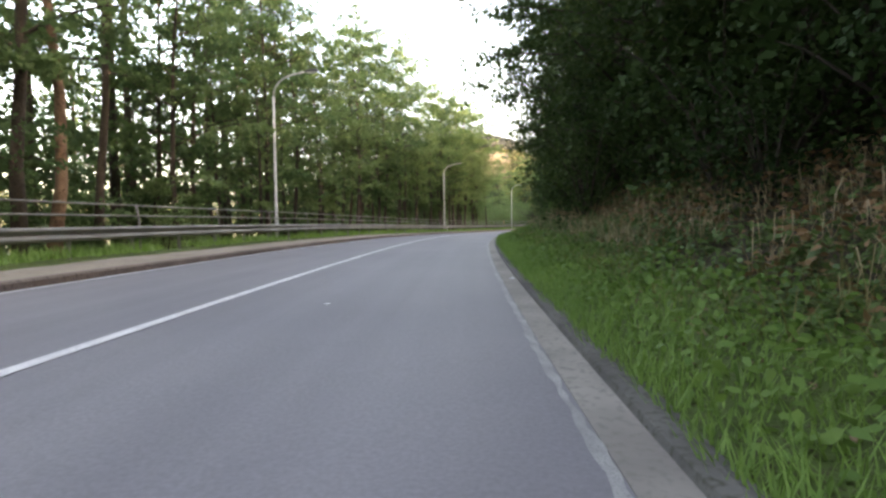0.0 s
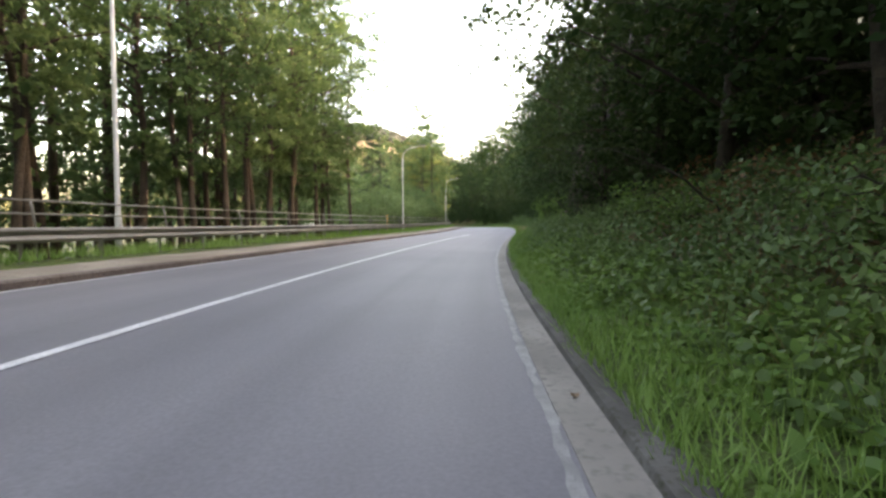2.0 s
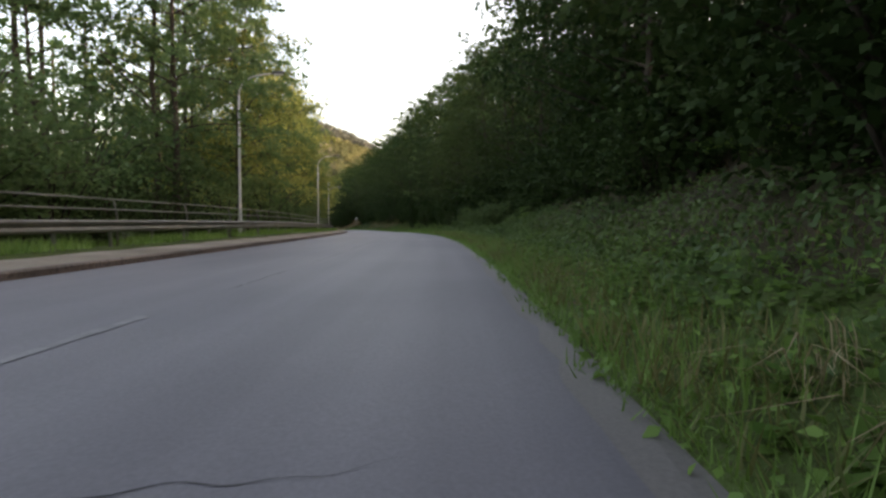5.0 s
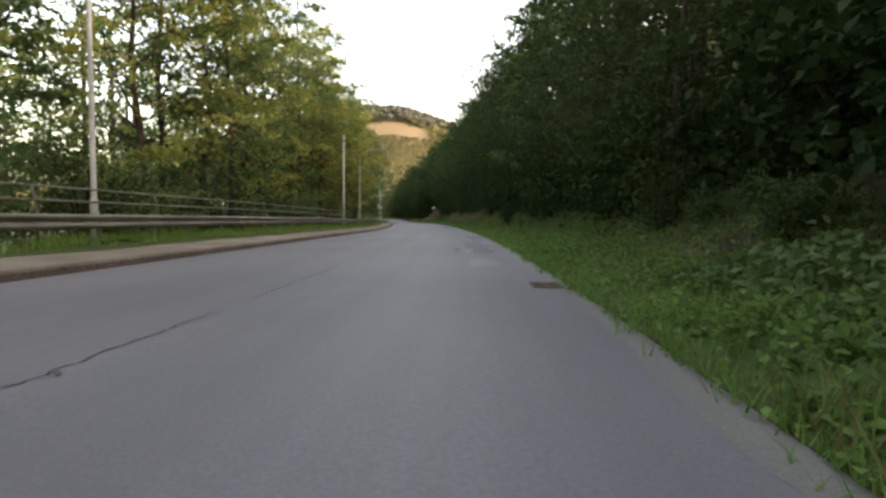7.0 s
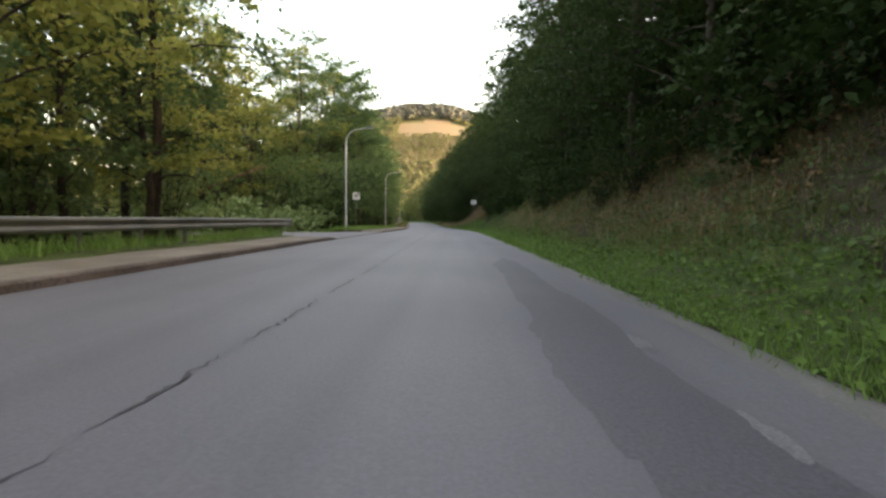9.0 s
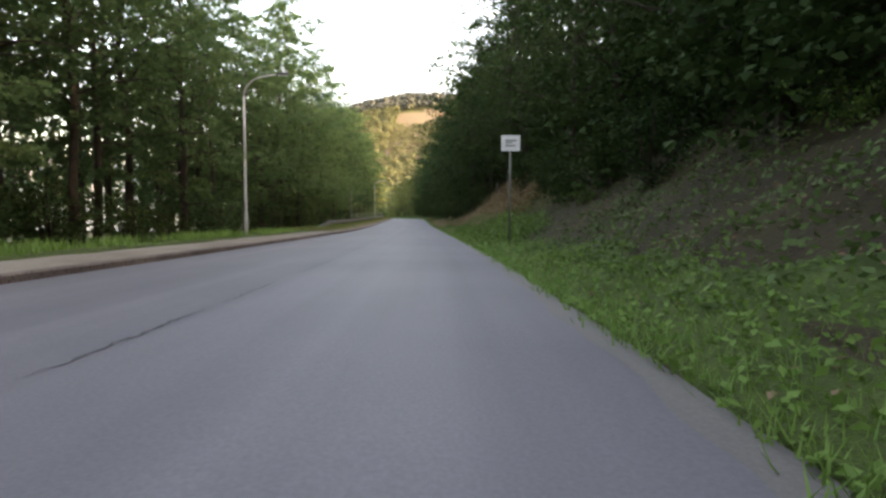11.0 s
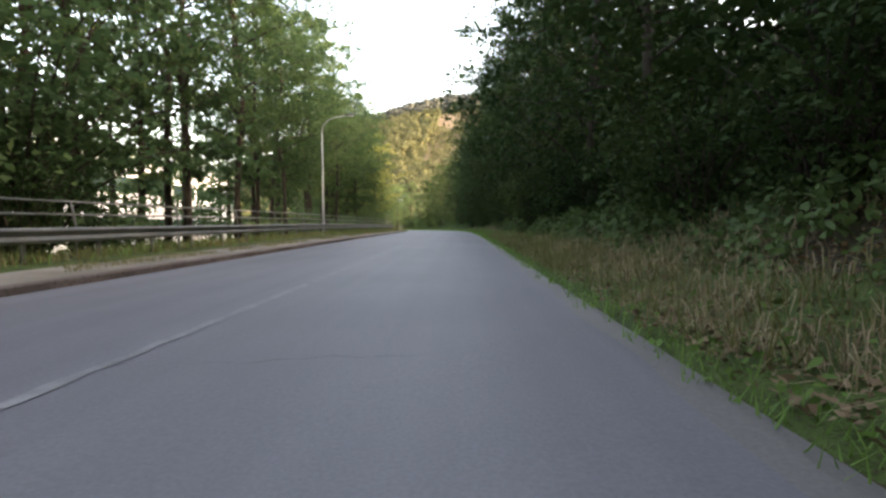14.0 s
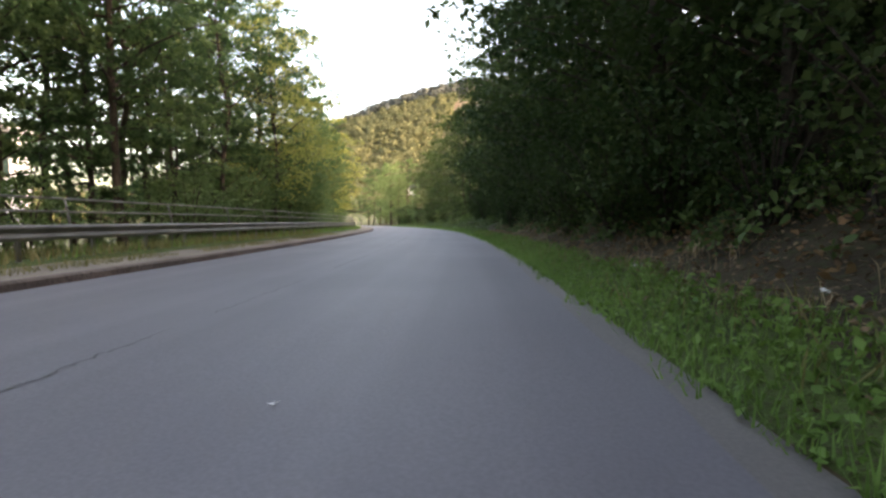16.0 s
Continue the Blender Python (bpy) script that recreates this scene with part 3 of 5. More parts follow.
for a, z in ((-60, 207.6), (220.6, 470)):
    thing("walkway", "narrow gritty walkway behind the kerb", "pavement", kind="structure",
          me=strip("walkway", a, z, 1.0, lambda s: [(-5.3 + 0.15 * wob(s, 0, 9.0) + 0.08 * wob(s, 2, 2.2), kerb_top(s) + 0.025), (-4.6 + 0 * s, kerb_top(s) + 0.012), (-3.87 + 0 * s, kerb_top(s) - 0.006)], WALK))
thing("layby", "asphalt lay-by opening off the road", "pavement", kind="structure",
      me=strip("layby", 207.2, 221, 0.4, lambda s: [(-5.2 - 10 * smooth(207.0, 208.5, s) * (1 - smooth(211, 221, s)) - 0.3 * wob(s, 1, 3.0), -0.12 + 0 * s), (-5.1 - 10 * smooth(207.0, 208.5, s) * (1 - smooth(211, 221, s)) - 0.3 * wob(s, 1, 3.0), 0.05 + 0 * s), (-5.0 + 0 * s, 0.04 + 0 * s), (-3.875 + 0 * s, 0.012 + 0 * s)], ASPHALT))


# ---- guardrails ----
WAVE = ((0.0, 0.155), (0.03, 0.14), (0.045, 0.1), (0.04, 0.06), (0.0, 0.03), (-0.005, 0.0), (0.0, -0.03), (0.04, -0.06), (0.045, -0.1), (0.03, -0.14), (0.0, -0.155))
RAIL_O, POST_O = -5.95, -6.12


def rail_height(s):
    return 0.72 - 0.62 * (1 - smooth(265, 274, s)) * (s > 240)


def beam(s0, s1):
    s = np.linspace(s0, s1, 5)
    v, f = [], []
    for side in (0.0, -0.008):
        for q in s:
            v.extend(at(np.full(len(WAVE), q), [RAIL_O + 0.02 + w[0] + side for w in WAVE], 0).tolist())
            for i, w in enumerate(WAVE):
                x, y, z = v[-len(WAVE) + i]
                v[-len(WAVE) + i] = (x, y, z + float(rail_height(q)) + w[1])
    k = len(WAVE)
    for b in (0, 5 * k):
        for r in range(4):
            for j in range(k - 1):
                a = b + r * k + j
                f.append((a, a + 1, a + k + 1, a + k) if b == 0 else (a, a + k, a + k + 1, a + 1))
    return mesh_of("beam", v, f, STEEL, True)


def cpost_mesh():
    v, f = [], []
    box(v, f, (-0.03, -0.05, -0.75), (0.03, 0.05, 0.14), 0.012)
    box(v, f, (0.03, -0.04, -0.1), (0.11, 0.04, 0.1))
    return mesh_of("post", v, f, STEEL)


CPOST = cpost_mesh()


def guardrail(s0, s1):
    g = thing("guardrail", "weathered galvanised W-beam guardrail on steel posts", "guardrail", group="roadside guardrails")
    for a in np.arange(s0, s1 - 0.1, 4.0):
        part("beam", beam(a, min(a + 4.02, s1)), g)
    for a in np.arange(s0 + 0.6, s1, 2.0):
        if rail_height(a) > 0.5:
            part("post", CPOST, g, m=spot(a, POST_O, float(rail_height(a))))
    return g


guardrail(-40, 207.4)
guardrail(266, 446)


def handrail(s0, s1):
    h = thing("handrail", "two-tube galvanised pedestrian handrail behind the guardrail", "handrail", group="handrails")
    for z, o in ((1.43, -6.28), (1.15, -6.23)):
        for a in np.arange(s0, s1 - 0.1, 8.0):
            b = min(a + 8.0, s1)
            v, f = [], []
            tube(v, f, at(np.linspace(a, b, 6), o, z).tolist(), 0.024, 7)
            part("tube", mesh_of("tube", v, f, STEEL, True), h)
    v, f = [], []
    tube(v, f, [(0.0, 0, -0.1), (0.0, 0, 0.95), (-0.06, 0, 1.3), (-0.1, 0, 1.42)], [0.03, 0.03, 0.027, 0.024], 7)
    pm = mesh_of("post", v, f, STEEL, True)
    for a in np.arange(s0 + 1.0, s1, 4.0):
        part("post", pm, h, m=spot(a, -6.18, 0.0))
    for a in (s0, s1):
        v, f = [], []
        ends = [at(a, -6.28, 1.43), at(a + (0.12 if a == s1 else -0.12), -6.27, 1.36), at(a + (0.12 if a == s1 else -0.12), -6.24, 1.22), at(a, -6.23, 1.15)]
        tube(v, f, [tuple(e) for e in ends], 0.024, 7)
        part("end_bow", mesh_of("end_bow", v, f, STEEL, True), h)


handrail(-40, 178)
handrail(291, 446)

v, f = [], []
tube(v, f, [(0, 0, -0.2), (0, 0, 1.5)], 0.05, 10)
marker = thing("marker_post", "slim orange marker post behind the handrail", "post", spot(78.6, -6.6, 0.1))
part("post", mesh_of("post", v, f, ORANGE, True), marker)
v, f = [], []
tube(v, f, [(0, 0, 1.5), (0, 0, 1.56)], [0.05, 0.03], 10)
part("cap", mesh_of("cap", v, f, DARKM, True), marker)


# ---- street lamps ----
def street_lamp():
    lamp = thing("street_lamp", "pale grey street lamp with a curved arm over the road", "street lamp", spot(0, -6.5), group="street lamps")
    v, f = [], []
    tube(v, f, [(0, 0, -0.3), (0, 0, 1.2), (0, 0, 1.25), (0, 0, 4.5), (0, 0, 6.7)], [0.085, 0.085, 0.065, 0.058, 0.048], 10)
    part("pole", mesh_of("pole", v, f, POLEM, True), lamp)
    v, f = [], []
    bend = [(1.15 * (1 - math.cos(a)), 0, 6.7 + 0.95 * math.sin(a)) for a in np.linspace(0, 1.25, 8)]
    bend.append((1.6, 0, 7.75))
    tube(v, f, bend, [0.045] * 5 + [0.04] * 4, 8)
    part("arm", mesh_of("arm", v, f, POLEM, True), lamp)
    v, f = [], []
    for y0, y1, x0, x1, z0, z1 in ((-0.1, 0.1, 1.5, 2.05, 7.7, 7.8),):
        tube(v, f, [(1.48, 0, 7.72), (1.6, 0, 7.75), (1.85, 0, 7.79), (2.05, 0, 7.81), (2.12, 0, 7.81)], [0.05, 0.1, 0.12, 0.1, 0.04], 10)
    for i, p in enumerate(v):
        v[i] = (p[0], p[1] * 1.2, 7.76 + (p[2] - 7.76) * 0.6)
    head = part("lamp_head", mesh_of("lamp_head", v, f, DARKM, True), lamp, "dark grey lamp head")
    v, f = [], []
    box(v, f, (1.62, -0.08, 7.675), (2.02, 0.08, 7.7), 0.03)
    part("diffuser", mesh_of("diffuser", v, f, SIGNW), head)
    v, f = [], []
    box(v, f, (0.06, -0.05, 0.5), (0.095, 0.05, 0.95), 0.01)
    part("access_door", mesh_of("access_door", v, f, POLEM), lamp)
    return lamp


first = street_lamp()
first.matrix_basis = spot(18.2, -6.5)
for s, o in ((51.6, -6.5), (83.6, -6.5), (119.2, -6.5), (147, -6.5), (185.7, -6.5), (222.1, -6.6), (254.1, -6.6), (329.2, -6.5)):
    copy_thing(first, spot(s, o))

v, f = [], []
tube(v, f, [(0, 0, -0.3), (0, 0, 4), (0, 0, 7.6)], [0.1, 0.085, 0.065], 10)
mast = thing("utility_pole", "plain straight grey pole behind the guardrail", "pole", spot(175.9, -6.55))
part("pole", mesh_of("pole", v, f, POLEM, True), mast)
v, f = [], []
tube(v, f, [(0, 0, 7.6), (0, 0, 7.66)], [0.07, 0.03], 10)
part("cap", mesh_of("cap", v, f, DARKM, True), mast)
v, f = [], []
tube(v, f, [(0, 0, -0.3), (0, 0, 2.5), (0, 0, 4.7)], [0.06, 0.055, 0.05], 10)
mast = thing("utility_pole", "short straight grey pole behind the guardrail", "pole", spot(293.6, -6.6))
part("pole", mesh_of("pole", v, f, STEEL, True), mast)
v, f = [], []
tube(v, f, [(0, 0, 4.7), (0, 0, 4.76)], [0.055, 0.03], 10)
part("cap", mesh_of("cap", v, f, DARKM, True), mast)
# slim wooden pole on the slope
v, f = [], []
tube(v, f, [(0, 0, -0.3), (0.02, 0, 4), (0, 0, 8.2)], [0.055, 0.048, 0.04], 8)
mast = thing("wooden_pole", "slim grey wooden pole at the wood's edge", "pole", spot(178.1, 6.8, float(lie(178.1, 6.8))))
part("pole", mesh_of("pole", v, f, BARK, True), mast)


# ---- road signs ----
def road_sign(label, m, w, h, z):
    sg = thing("road_sign", label, "road sign", m, group="road signs")
    v, f = [], []
    tube(v, f, [(0, 0, -0.3), (0, 0, z + h / 2)], 0.035, 8)
    part("post", mesh_of("post", v, f, STEEL, True), sg)
    v, f = [], []
    box(v, f, (-w / 2, -0.06, z - h / 2), (w / 2, -0.04, z + h / 2))
    pl = part("plate", mesh_of("plate", v, f, SIGNW), sg, "white sign plate")
    v, f = [], []
    for x0, x1, a, b in ((-0.3, 0.3, 0.12, 0.2), (-0.3, 0.1, -0.02, 0.05), (-0.3, 0.25, -0.2, -0.13)):
        box(v, f, (x0 * w, -0.066, z + a * h), (x1 * w, -0.061, z + b * h))
    part("print", mesh_of("print", v, f, DARKM), pl, "dark illegible bars")


road_sign("white square sign on a slim steel post", spot(228, -6.9, 0.0, 4), 0.62, 0.62, 3.0)
road_sign("small white sign on a post at the wood's edge", spot(246, 4.7, 0.1, -6), 0.6, 0.5, 3.3)

# drain
grate = thing("drain_grate", "rusty cast-iron drain grate in the gutter", "drain", spot(142.4, 3.3, 0.012))
v, f = [], []
for lo, hi in (((-0.21, -0.27, -0.03), (-0.17, 0.27, 0.0)), ((0.17, -0.27, -0.03), (0.21, 0.27, 0.0)), ((-0.17, -0.27, -0.03), (0.17, -0.23, 0.0)), ((-0.17, 0.23, -0.03), (0.17, 0.27, 0.0)), ((-0.015, -0.23, -0.03), (0.015, 0.23, 0.0))):
    box(v, f, lo, hi)
part("frame", mesh_of("frame", v, f, RUST), grate)
v, f = [], []
box(v, f, (-0.165, -0.018, -0.025), (0.165, 0.018, -0.003))
bar = mesh_of("bar", v, f, RUST)
for y in np.linspace(-0.19, 0.19, 7):
    part("bar", bar, grate, m=pose(0, float(y), 0))
# A dark plate just below the bars stands in for the unlit hollow.
v, f = [], []
box(v, f, (-0.16, -0.22, -0.028), (0.16, 0.22, -0.026))
part("pit", mesh_of("pit", v, f, TAR), grate)


# ---- trees ----
def sprays(r, lp, az, ln, twigs, per, hang):
    """Leaf places in flat, drooping fans along one limb."""
    k = np.arange(twigs)
    q = np.clip(np.linspace(0.2, 1.0, twigs) + r.normal(0, 0.04, twigs), 0.12, 1.0)
    foot = np.stack([np.interp(q, (0, 0.35, 0.7, 1.0), [p[i] for p in lp]) for i in range(3)], 1)
    turn = az + 0.25 * q + np.where(k % 2, 1, -1) * r.uniform(0.45, 1.15, twigs) * np.where(k == twigs - 1, 0.1, 1)
    tl = np.maximum(ln * r.uniform(0.26, 0.46, twigs) * (1.3 - 0.7 * q), 0.4)[:, None]
    u = r.uniform(0.02, 1.1, (twigs, per))
    tilt = r.uniform(-0.3, 0.6, (twigs, 1))
    side = np.clip(r.normal(0, 1, (twigs, per)), -1.8, 1.8) * 0.2 * tl * (1.15 - 0.7 * u)
    c, d = np.cos(turn)[:, None], np.sin(turn)[:, None]
    x = foot[:, :1] + c * tl * u - d * side
    y = foot[:, 1:2] + d * tl * u + c * side
    z = foot[:, 2:] + tl * (tilt * u - hang * u * u) - 0.25 * np.abs(side) + r.normal(0, 0.11, (twigs, per)) * tl
    return np.stack([x, y, z], -1).reshape(-1, 3)


def tree(name, label, h, crown_r, base, n_limb, twigs, per, leaf, leafmat, bark, seed, low=0.35, taper=0.45, droop=0.25, rise=0.35, trunk_r=None, hang=0.4, gaps=0.1):
    """A tree: tapered bent trunk with limbs, and a crown of flat leaf sprays along the limbs."""
    global rng
    keep, rng = rng, np.random.default_rng(seed)
    r = rng
    t = thing(name, label, "tree")
    v, f = [], []
    r0 = trunk_r or 0.05 + h * 0.0058
    hs = np.linspace(0, h * 0.93, 8)
    px, py = np.cumsum(r.normal(0, 0.018 * h, 8)) * 0.5, np.cumsum(r.normal(0, 0.018 * h, 8)) * 0.5
    px[0] = py[0] = 0
    pts = [(float(a), float(b), float(c)) for a, b, c in zip(px, py, hs)]
    pts[0] = (0, 0, -0.5)
    tube(v, f, pts, [r0 * 1.25] + [float(r0 * (1 - 0.9 * c / h)) for c in hs[1:]], 8)
    cs = []
    for i in range(n_limb):
        u = (i + r.uniform(0, 0.8)) / n_limb
        z = base + (h * 0.95 - base) * u
        az = i * 2.4 + r.uniform(-0.5, 0.5)
        prof = (low + (1 - low) * min(1, u / 0.3)) if u < 0.3 else 1 - (1 - taper) * ((u - 0.3) / 0.7) ** 1.6
        ln, up = crown_r * prof * r.uniform(0.6, 1.2), rise * r.uniform(0.2, 2.4)
        bx, by = float(np.interp(z, hs, px)), float(np.interp(z, hs, py))
        lp = []
        for q in (0, 0.35, 0.7, 1.0):
            lp.append((bx + math.cos(az + 0.25 * q) * ln * q, by + math.sin(az + 0.25 * q) * ln * q, z + ln * (up * q - droop * q * q)))
        rr = max(0.02, r0 * 0.38 * (1 - 0.7 * u))
        tube(v, f, lp, [rr, rr * 0.7, rr * 0.45, rr * 0.2], 5, False)
        if r.uniform() > gaps:
            cs.append(sprays(r, lp, az, ln, twigs, per, hang))
    top = np.array([px[-1], py[-1], h * 0.92])
    cs.append(top + np.clip(r.normal(0, 1, (per * 3, 3)), -1.8, 1.8) * [0.16 * crown_r, 0.16 * crown_r, 0.05 * h])
    part("trunk", mesh_of("trunk", v, f, bark, True), t)
    part("crown", quads_of("crown", scatter_leaves(np.concatenate(cs), leaf, leaf * 0.64, up=0.8, droop=0.35), 4, leafmat), t)
    rng = keep
    return t


def shrub(name, label, h, rad, n, leaf, leafmat, seed, stems=8, category="shrub", arch=0.3):
    global rng
    keep, rng = rng, np.random.default_rng(seed)
    r = rng
    t = thing(name, label, category)
    cs = []
    for i in range(stems):
        v, f = [], []
        az, ln = i * 2.4 + r.uniform(-0.4, 0.4), r.uniform(0.6, 1.15)
        rr = rad * r.uniform(0.35, 1.0)
        lp = [(math.cos(az) * rr * q ** 1.3, math.sin(az) * rr * q ** 1.3, -0.2 + (h * ln + 0.2) * (q * (1 + arch) - arch * q * q * (1 + 0.5 * rr / rad))) for q in (0, 0.4, 0.75, 1.0)]
        tube(v, f, lp, [0.035, 0.028, 0.018, 0.008], 5, False)
        part("stem", mesh_of("stem", v, f, BARK, True), t)
        m = max(3, n // stems // 13)
        q = r.uniform(0.15, 1.05, m)
        a = np.stack([np.interp(q, (0, 0.4, 0.75, 1.0), [p[j] for p in lp]) for j in range(3)], 1)
        a = a + r.normal(0, 1, (m, 3)) * np.array([0.2, 0.2, 0.12]) * rad
        k = np.clip(r.normal(0, 1, (m, 13, 3)), -1.8, 1.8) * np.array([0.12, 0.12, 0.035]) * rad
        k[:, :, 2] -= 0.35 * np.hypot(k[:, :, 0], k[:, :, 1])
        cs.append((a[:, None] + k).reshape(-1, 3))
    cs = np.concatenate(cs)
    cs[:, 2] = np.maximum(cs[:, 2], 0.03)
    part("foliage", quads_of("foliage", scatter_leaves(cs, leaf, leaf * 0.68, up=0.9, droop=0.35), 4, leafmat), t)
    rng = keep
    return t


A = "tall green broadleaf tree with a bare lower trunk"
B = "dense dark broadleaf tree hung with leaves to the ground"
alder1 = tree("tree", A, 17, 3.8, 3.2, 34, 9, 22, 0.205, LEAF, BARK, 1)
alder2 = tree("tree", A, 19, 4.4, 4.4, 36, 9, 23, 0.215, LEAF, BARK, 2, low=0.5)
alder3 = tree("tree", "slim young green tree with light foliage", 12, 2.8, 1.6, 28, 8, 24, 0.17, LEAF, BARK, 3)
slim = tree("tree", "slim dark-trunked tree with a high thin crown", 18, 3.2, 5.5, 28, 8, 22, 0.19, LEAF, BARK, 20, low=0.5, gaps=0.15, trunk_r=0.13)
golden = tree("tree", "broad tree with sunlight put into yellow-green leaves", 16, 4.6, 2.2, 34, 9, 25, 0.22, SUNLEAF, BARK, 4, low=0.6)
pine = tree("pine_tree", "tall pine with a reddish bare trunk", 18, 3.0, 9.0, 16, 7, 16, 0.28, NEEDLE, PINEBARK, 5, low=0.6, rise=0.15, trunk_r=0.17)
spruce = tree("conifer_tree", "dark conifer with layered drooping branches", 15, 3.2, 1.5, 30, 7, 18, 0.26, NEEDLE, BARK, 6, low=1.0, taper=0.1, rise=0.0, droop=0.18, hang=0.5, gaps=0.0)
hang1 = tree("tree", B, 15, 4.6, 0.9, 30, 9, 25, 0.195, SHADELEAF, BARK, 7, low=0.85, gaps=0.05)
hang2 = tree("tree", B, 18, 5.0, 1.0, 32, 9, 25, 0.205, SHADELEAF, BARK, 8, low=0.8, gaps=0.05)
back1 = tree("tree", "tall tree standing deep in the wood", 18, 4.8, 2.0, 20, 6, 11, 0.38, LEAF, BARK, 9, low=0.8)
back2 = tree("tree", "tall dark tree on the wooded slope", 19, 5.0, 2.5, 20, 6, 12, 0.41, SHADELEAF, BARK, 10, low=0.8)
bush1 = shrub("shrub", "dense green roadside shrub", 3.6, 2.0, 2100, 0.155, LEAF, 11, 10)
bush2 = shrub("shrub", "dark leafy shrub at the wood's edge", 3.0, 1.9, 1900, 0.145, SHADELEAF, 12, 10)
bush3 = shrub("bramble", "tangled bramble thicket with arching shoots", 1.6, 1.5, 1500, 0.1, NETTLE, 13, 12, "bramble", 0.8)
bush4 = shrub("shrub", "dark understorey", 3.2, 2.2, 950, 0.225, SHADELEAF, 15, 6)
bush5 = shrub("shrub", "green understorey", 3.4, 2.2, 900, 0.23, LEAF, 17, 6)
sapl = shrub("sapling", "broad-leaved sapling with arching pale green sprays", 3.6, 1.9, 1700, 0.13, NETTLE, 16, 10, "sapling", 0.7)
knot = shrub("knotweed", "large-leaved pale green knotweed thicket", 2.3, 2.1, 2200, 0.21, PALE, 14, 16, "shrub", 0.6)
knot2 = shrub("knotweed", "tall thicket of broad-leaved knotweed over the bank", 4.0, 2.3, 4200, 0.19, KNOT, 18, 18, "shrub", 0.6)
round1 = shrub("shrub", "large rounded dense green bush", 6.0, 3.4, 5600, 0.175, LEAF, 19, 22, "shrub", 0.5)
PROTO = (slim, knot2, round1, alder1, alder2, alder3, golden, pine, spruce, hang1, hang2, back1, back2, bush1, bush2, bush3, bush4, bush5, sapl, knot)
used = set()


def plant(kind, s, o, size=1.0, turn=None, sink=0.0):
    p = spot(s, o, float(lie(s, o)) - sink, rng.uniform(0, 360) if turn is None else turn, size)
    if kind in used:
        return copy_thing(kind, p)
    used.add(kind)
    kind.matrix_basis = p
    return kind


def row(kinds, s0, s1, step, o0, o1, z0=0.85, z1=1.15):
    for s in np.arange(s0, s1, step):
        k = kinds[int(rng.integers(len(kinds)))]
        plant(k, s + rng.uniform(-0.35, 0.35) * step, rng.uniform(o0, o1), rng.uniform(z0, z1))


def wood(name, label, protos, spots, tall=15.0):
    """Many trees of the deep wood as one object: crowns of leaf sprays and plain tapered trunks."""
    quads, trunks = [], []
    data = []
    for p in protos:
        me = [k for k in p.children if k.name.startswith(("crown", "foliage"))][0].data
        co = np.empty(len(me.vertices) * 3, np.float32)
        me.vertices.foreach_get("co", co)
        data.append(co.reshape(-1, 3))
    ang = np.arange(7) / 6 * 6.2832
    for s, o, k in spots:
        m = np.array(spot(s, o, float(lie(s, o)), rng.uniform(0, 360), k))
        q = data[int(rng.integers(len(data)))]
        quads.append((q @ m[:3, :3].T + m[:3, 3]).reshape(-1, 4, 3))
        lo = np.stack([np.cos(ang) * 0.22, np.sin(ang) * 0.22, 0 * ang - 0.6], 1) @ m[:3, :3].T + m[:3, 3]
        hi = np.stack([np.cos(ang) * 0.08, np.sin(ang) * 0.08, 0 * ang + tall], 1) @ m[:3, :3].T + m[:3, 3]
        trunks.append(np.stack([lo[:-1], lo[1:], hi[1:], hi[:-1]], 1))
    nq, nt = sum(len(q) for q in quads), sum(len(q) for q in trunks)
    leafmat = [k for k in protos[0].children if k.name.startswith(("crown", "foliage"))][0].data.materials[0]
    me = quads_of(name, np.concatenate(quads + trunks), 4, leafmat)
    me.materials.append(BARK)
    me.polygons.foreach_set("material_index", np.r_[np.zeros(nq, np.int32), np.ones(nt, np.int32)])
    return thing(name, label, "wood", me=me, kind="stuff")


def grid(s0, s1, step, o0, o1, z0, z1):
    return [(s + rng.uniform(-0.4, 0.4) * step, rng.uniform(o0, o1), rng.uniform(z0, z1)) for s in np.arange(s0, s1, step)]


# valley side: tall trees by the first bend
row((alder1, alder2, slim, alder3), -30, 56, 3.8, -11.2, -9.2, 0.95, 1.2)
row((slim,), 18, 82, 3.4, -14.0, -9.2, 0.85, 1.15)
row((alder2, alder1, alder1), 57, 80, 2.3, -12.0, -9.4, 0.95, 1.15)
row((bush1, bush1, alder3), -30, 24, 3.4, -10.5, -8.4, 0.5, 0.9)
row((bush1, bush1, alder3), 24, 50, 3.6, -11.5, -8.6, 0.45, 0.85)
plant(pine, 9.8, -9.6, 1.1)
plant(pine, 27, -13.0, 1.05)
# opening with shrubs and trees farther off
row((bush1, bush3), 64, 82, 3.0, -11, -9, 0.4, 0.7)
row((bush1, bush1, bush3), 82, 112, 2.4, -10.5, -8.4, 0.9, 1.4)
row((bush1, alder3, bush1), 82, 112, 3.5, -14, -11, 0.55, 0.85)
plant(spruce, 94, -12.0, 0.8)
plant(round1, 106, -14.0, 1.4)
plant(round1, 97, -15.0, 1.1)
plant(alder2, 109, -15.0, 0.75)
plant(alder1, 116, -13.5, 0.85)
row((round1, bush1, round1), 84, 119, 3.0, -11.2, -9.2, 0.6, 0.9)
# thick shrub belt and tall trees
row((bush1, bush2, bush1, alder3), 110, 205, 2.6, -9.6, -8.2, 0.9, 1.45)
row((alder1, golden, alder2, golden), 120, 206, 4.2, -12.2, -10.2, 0.95, 1.2)
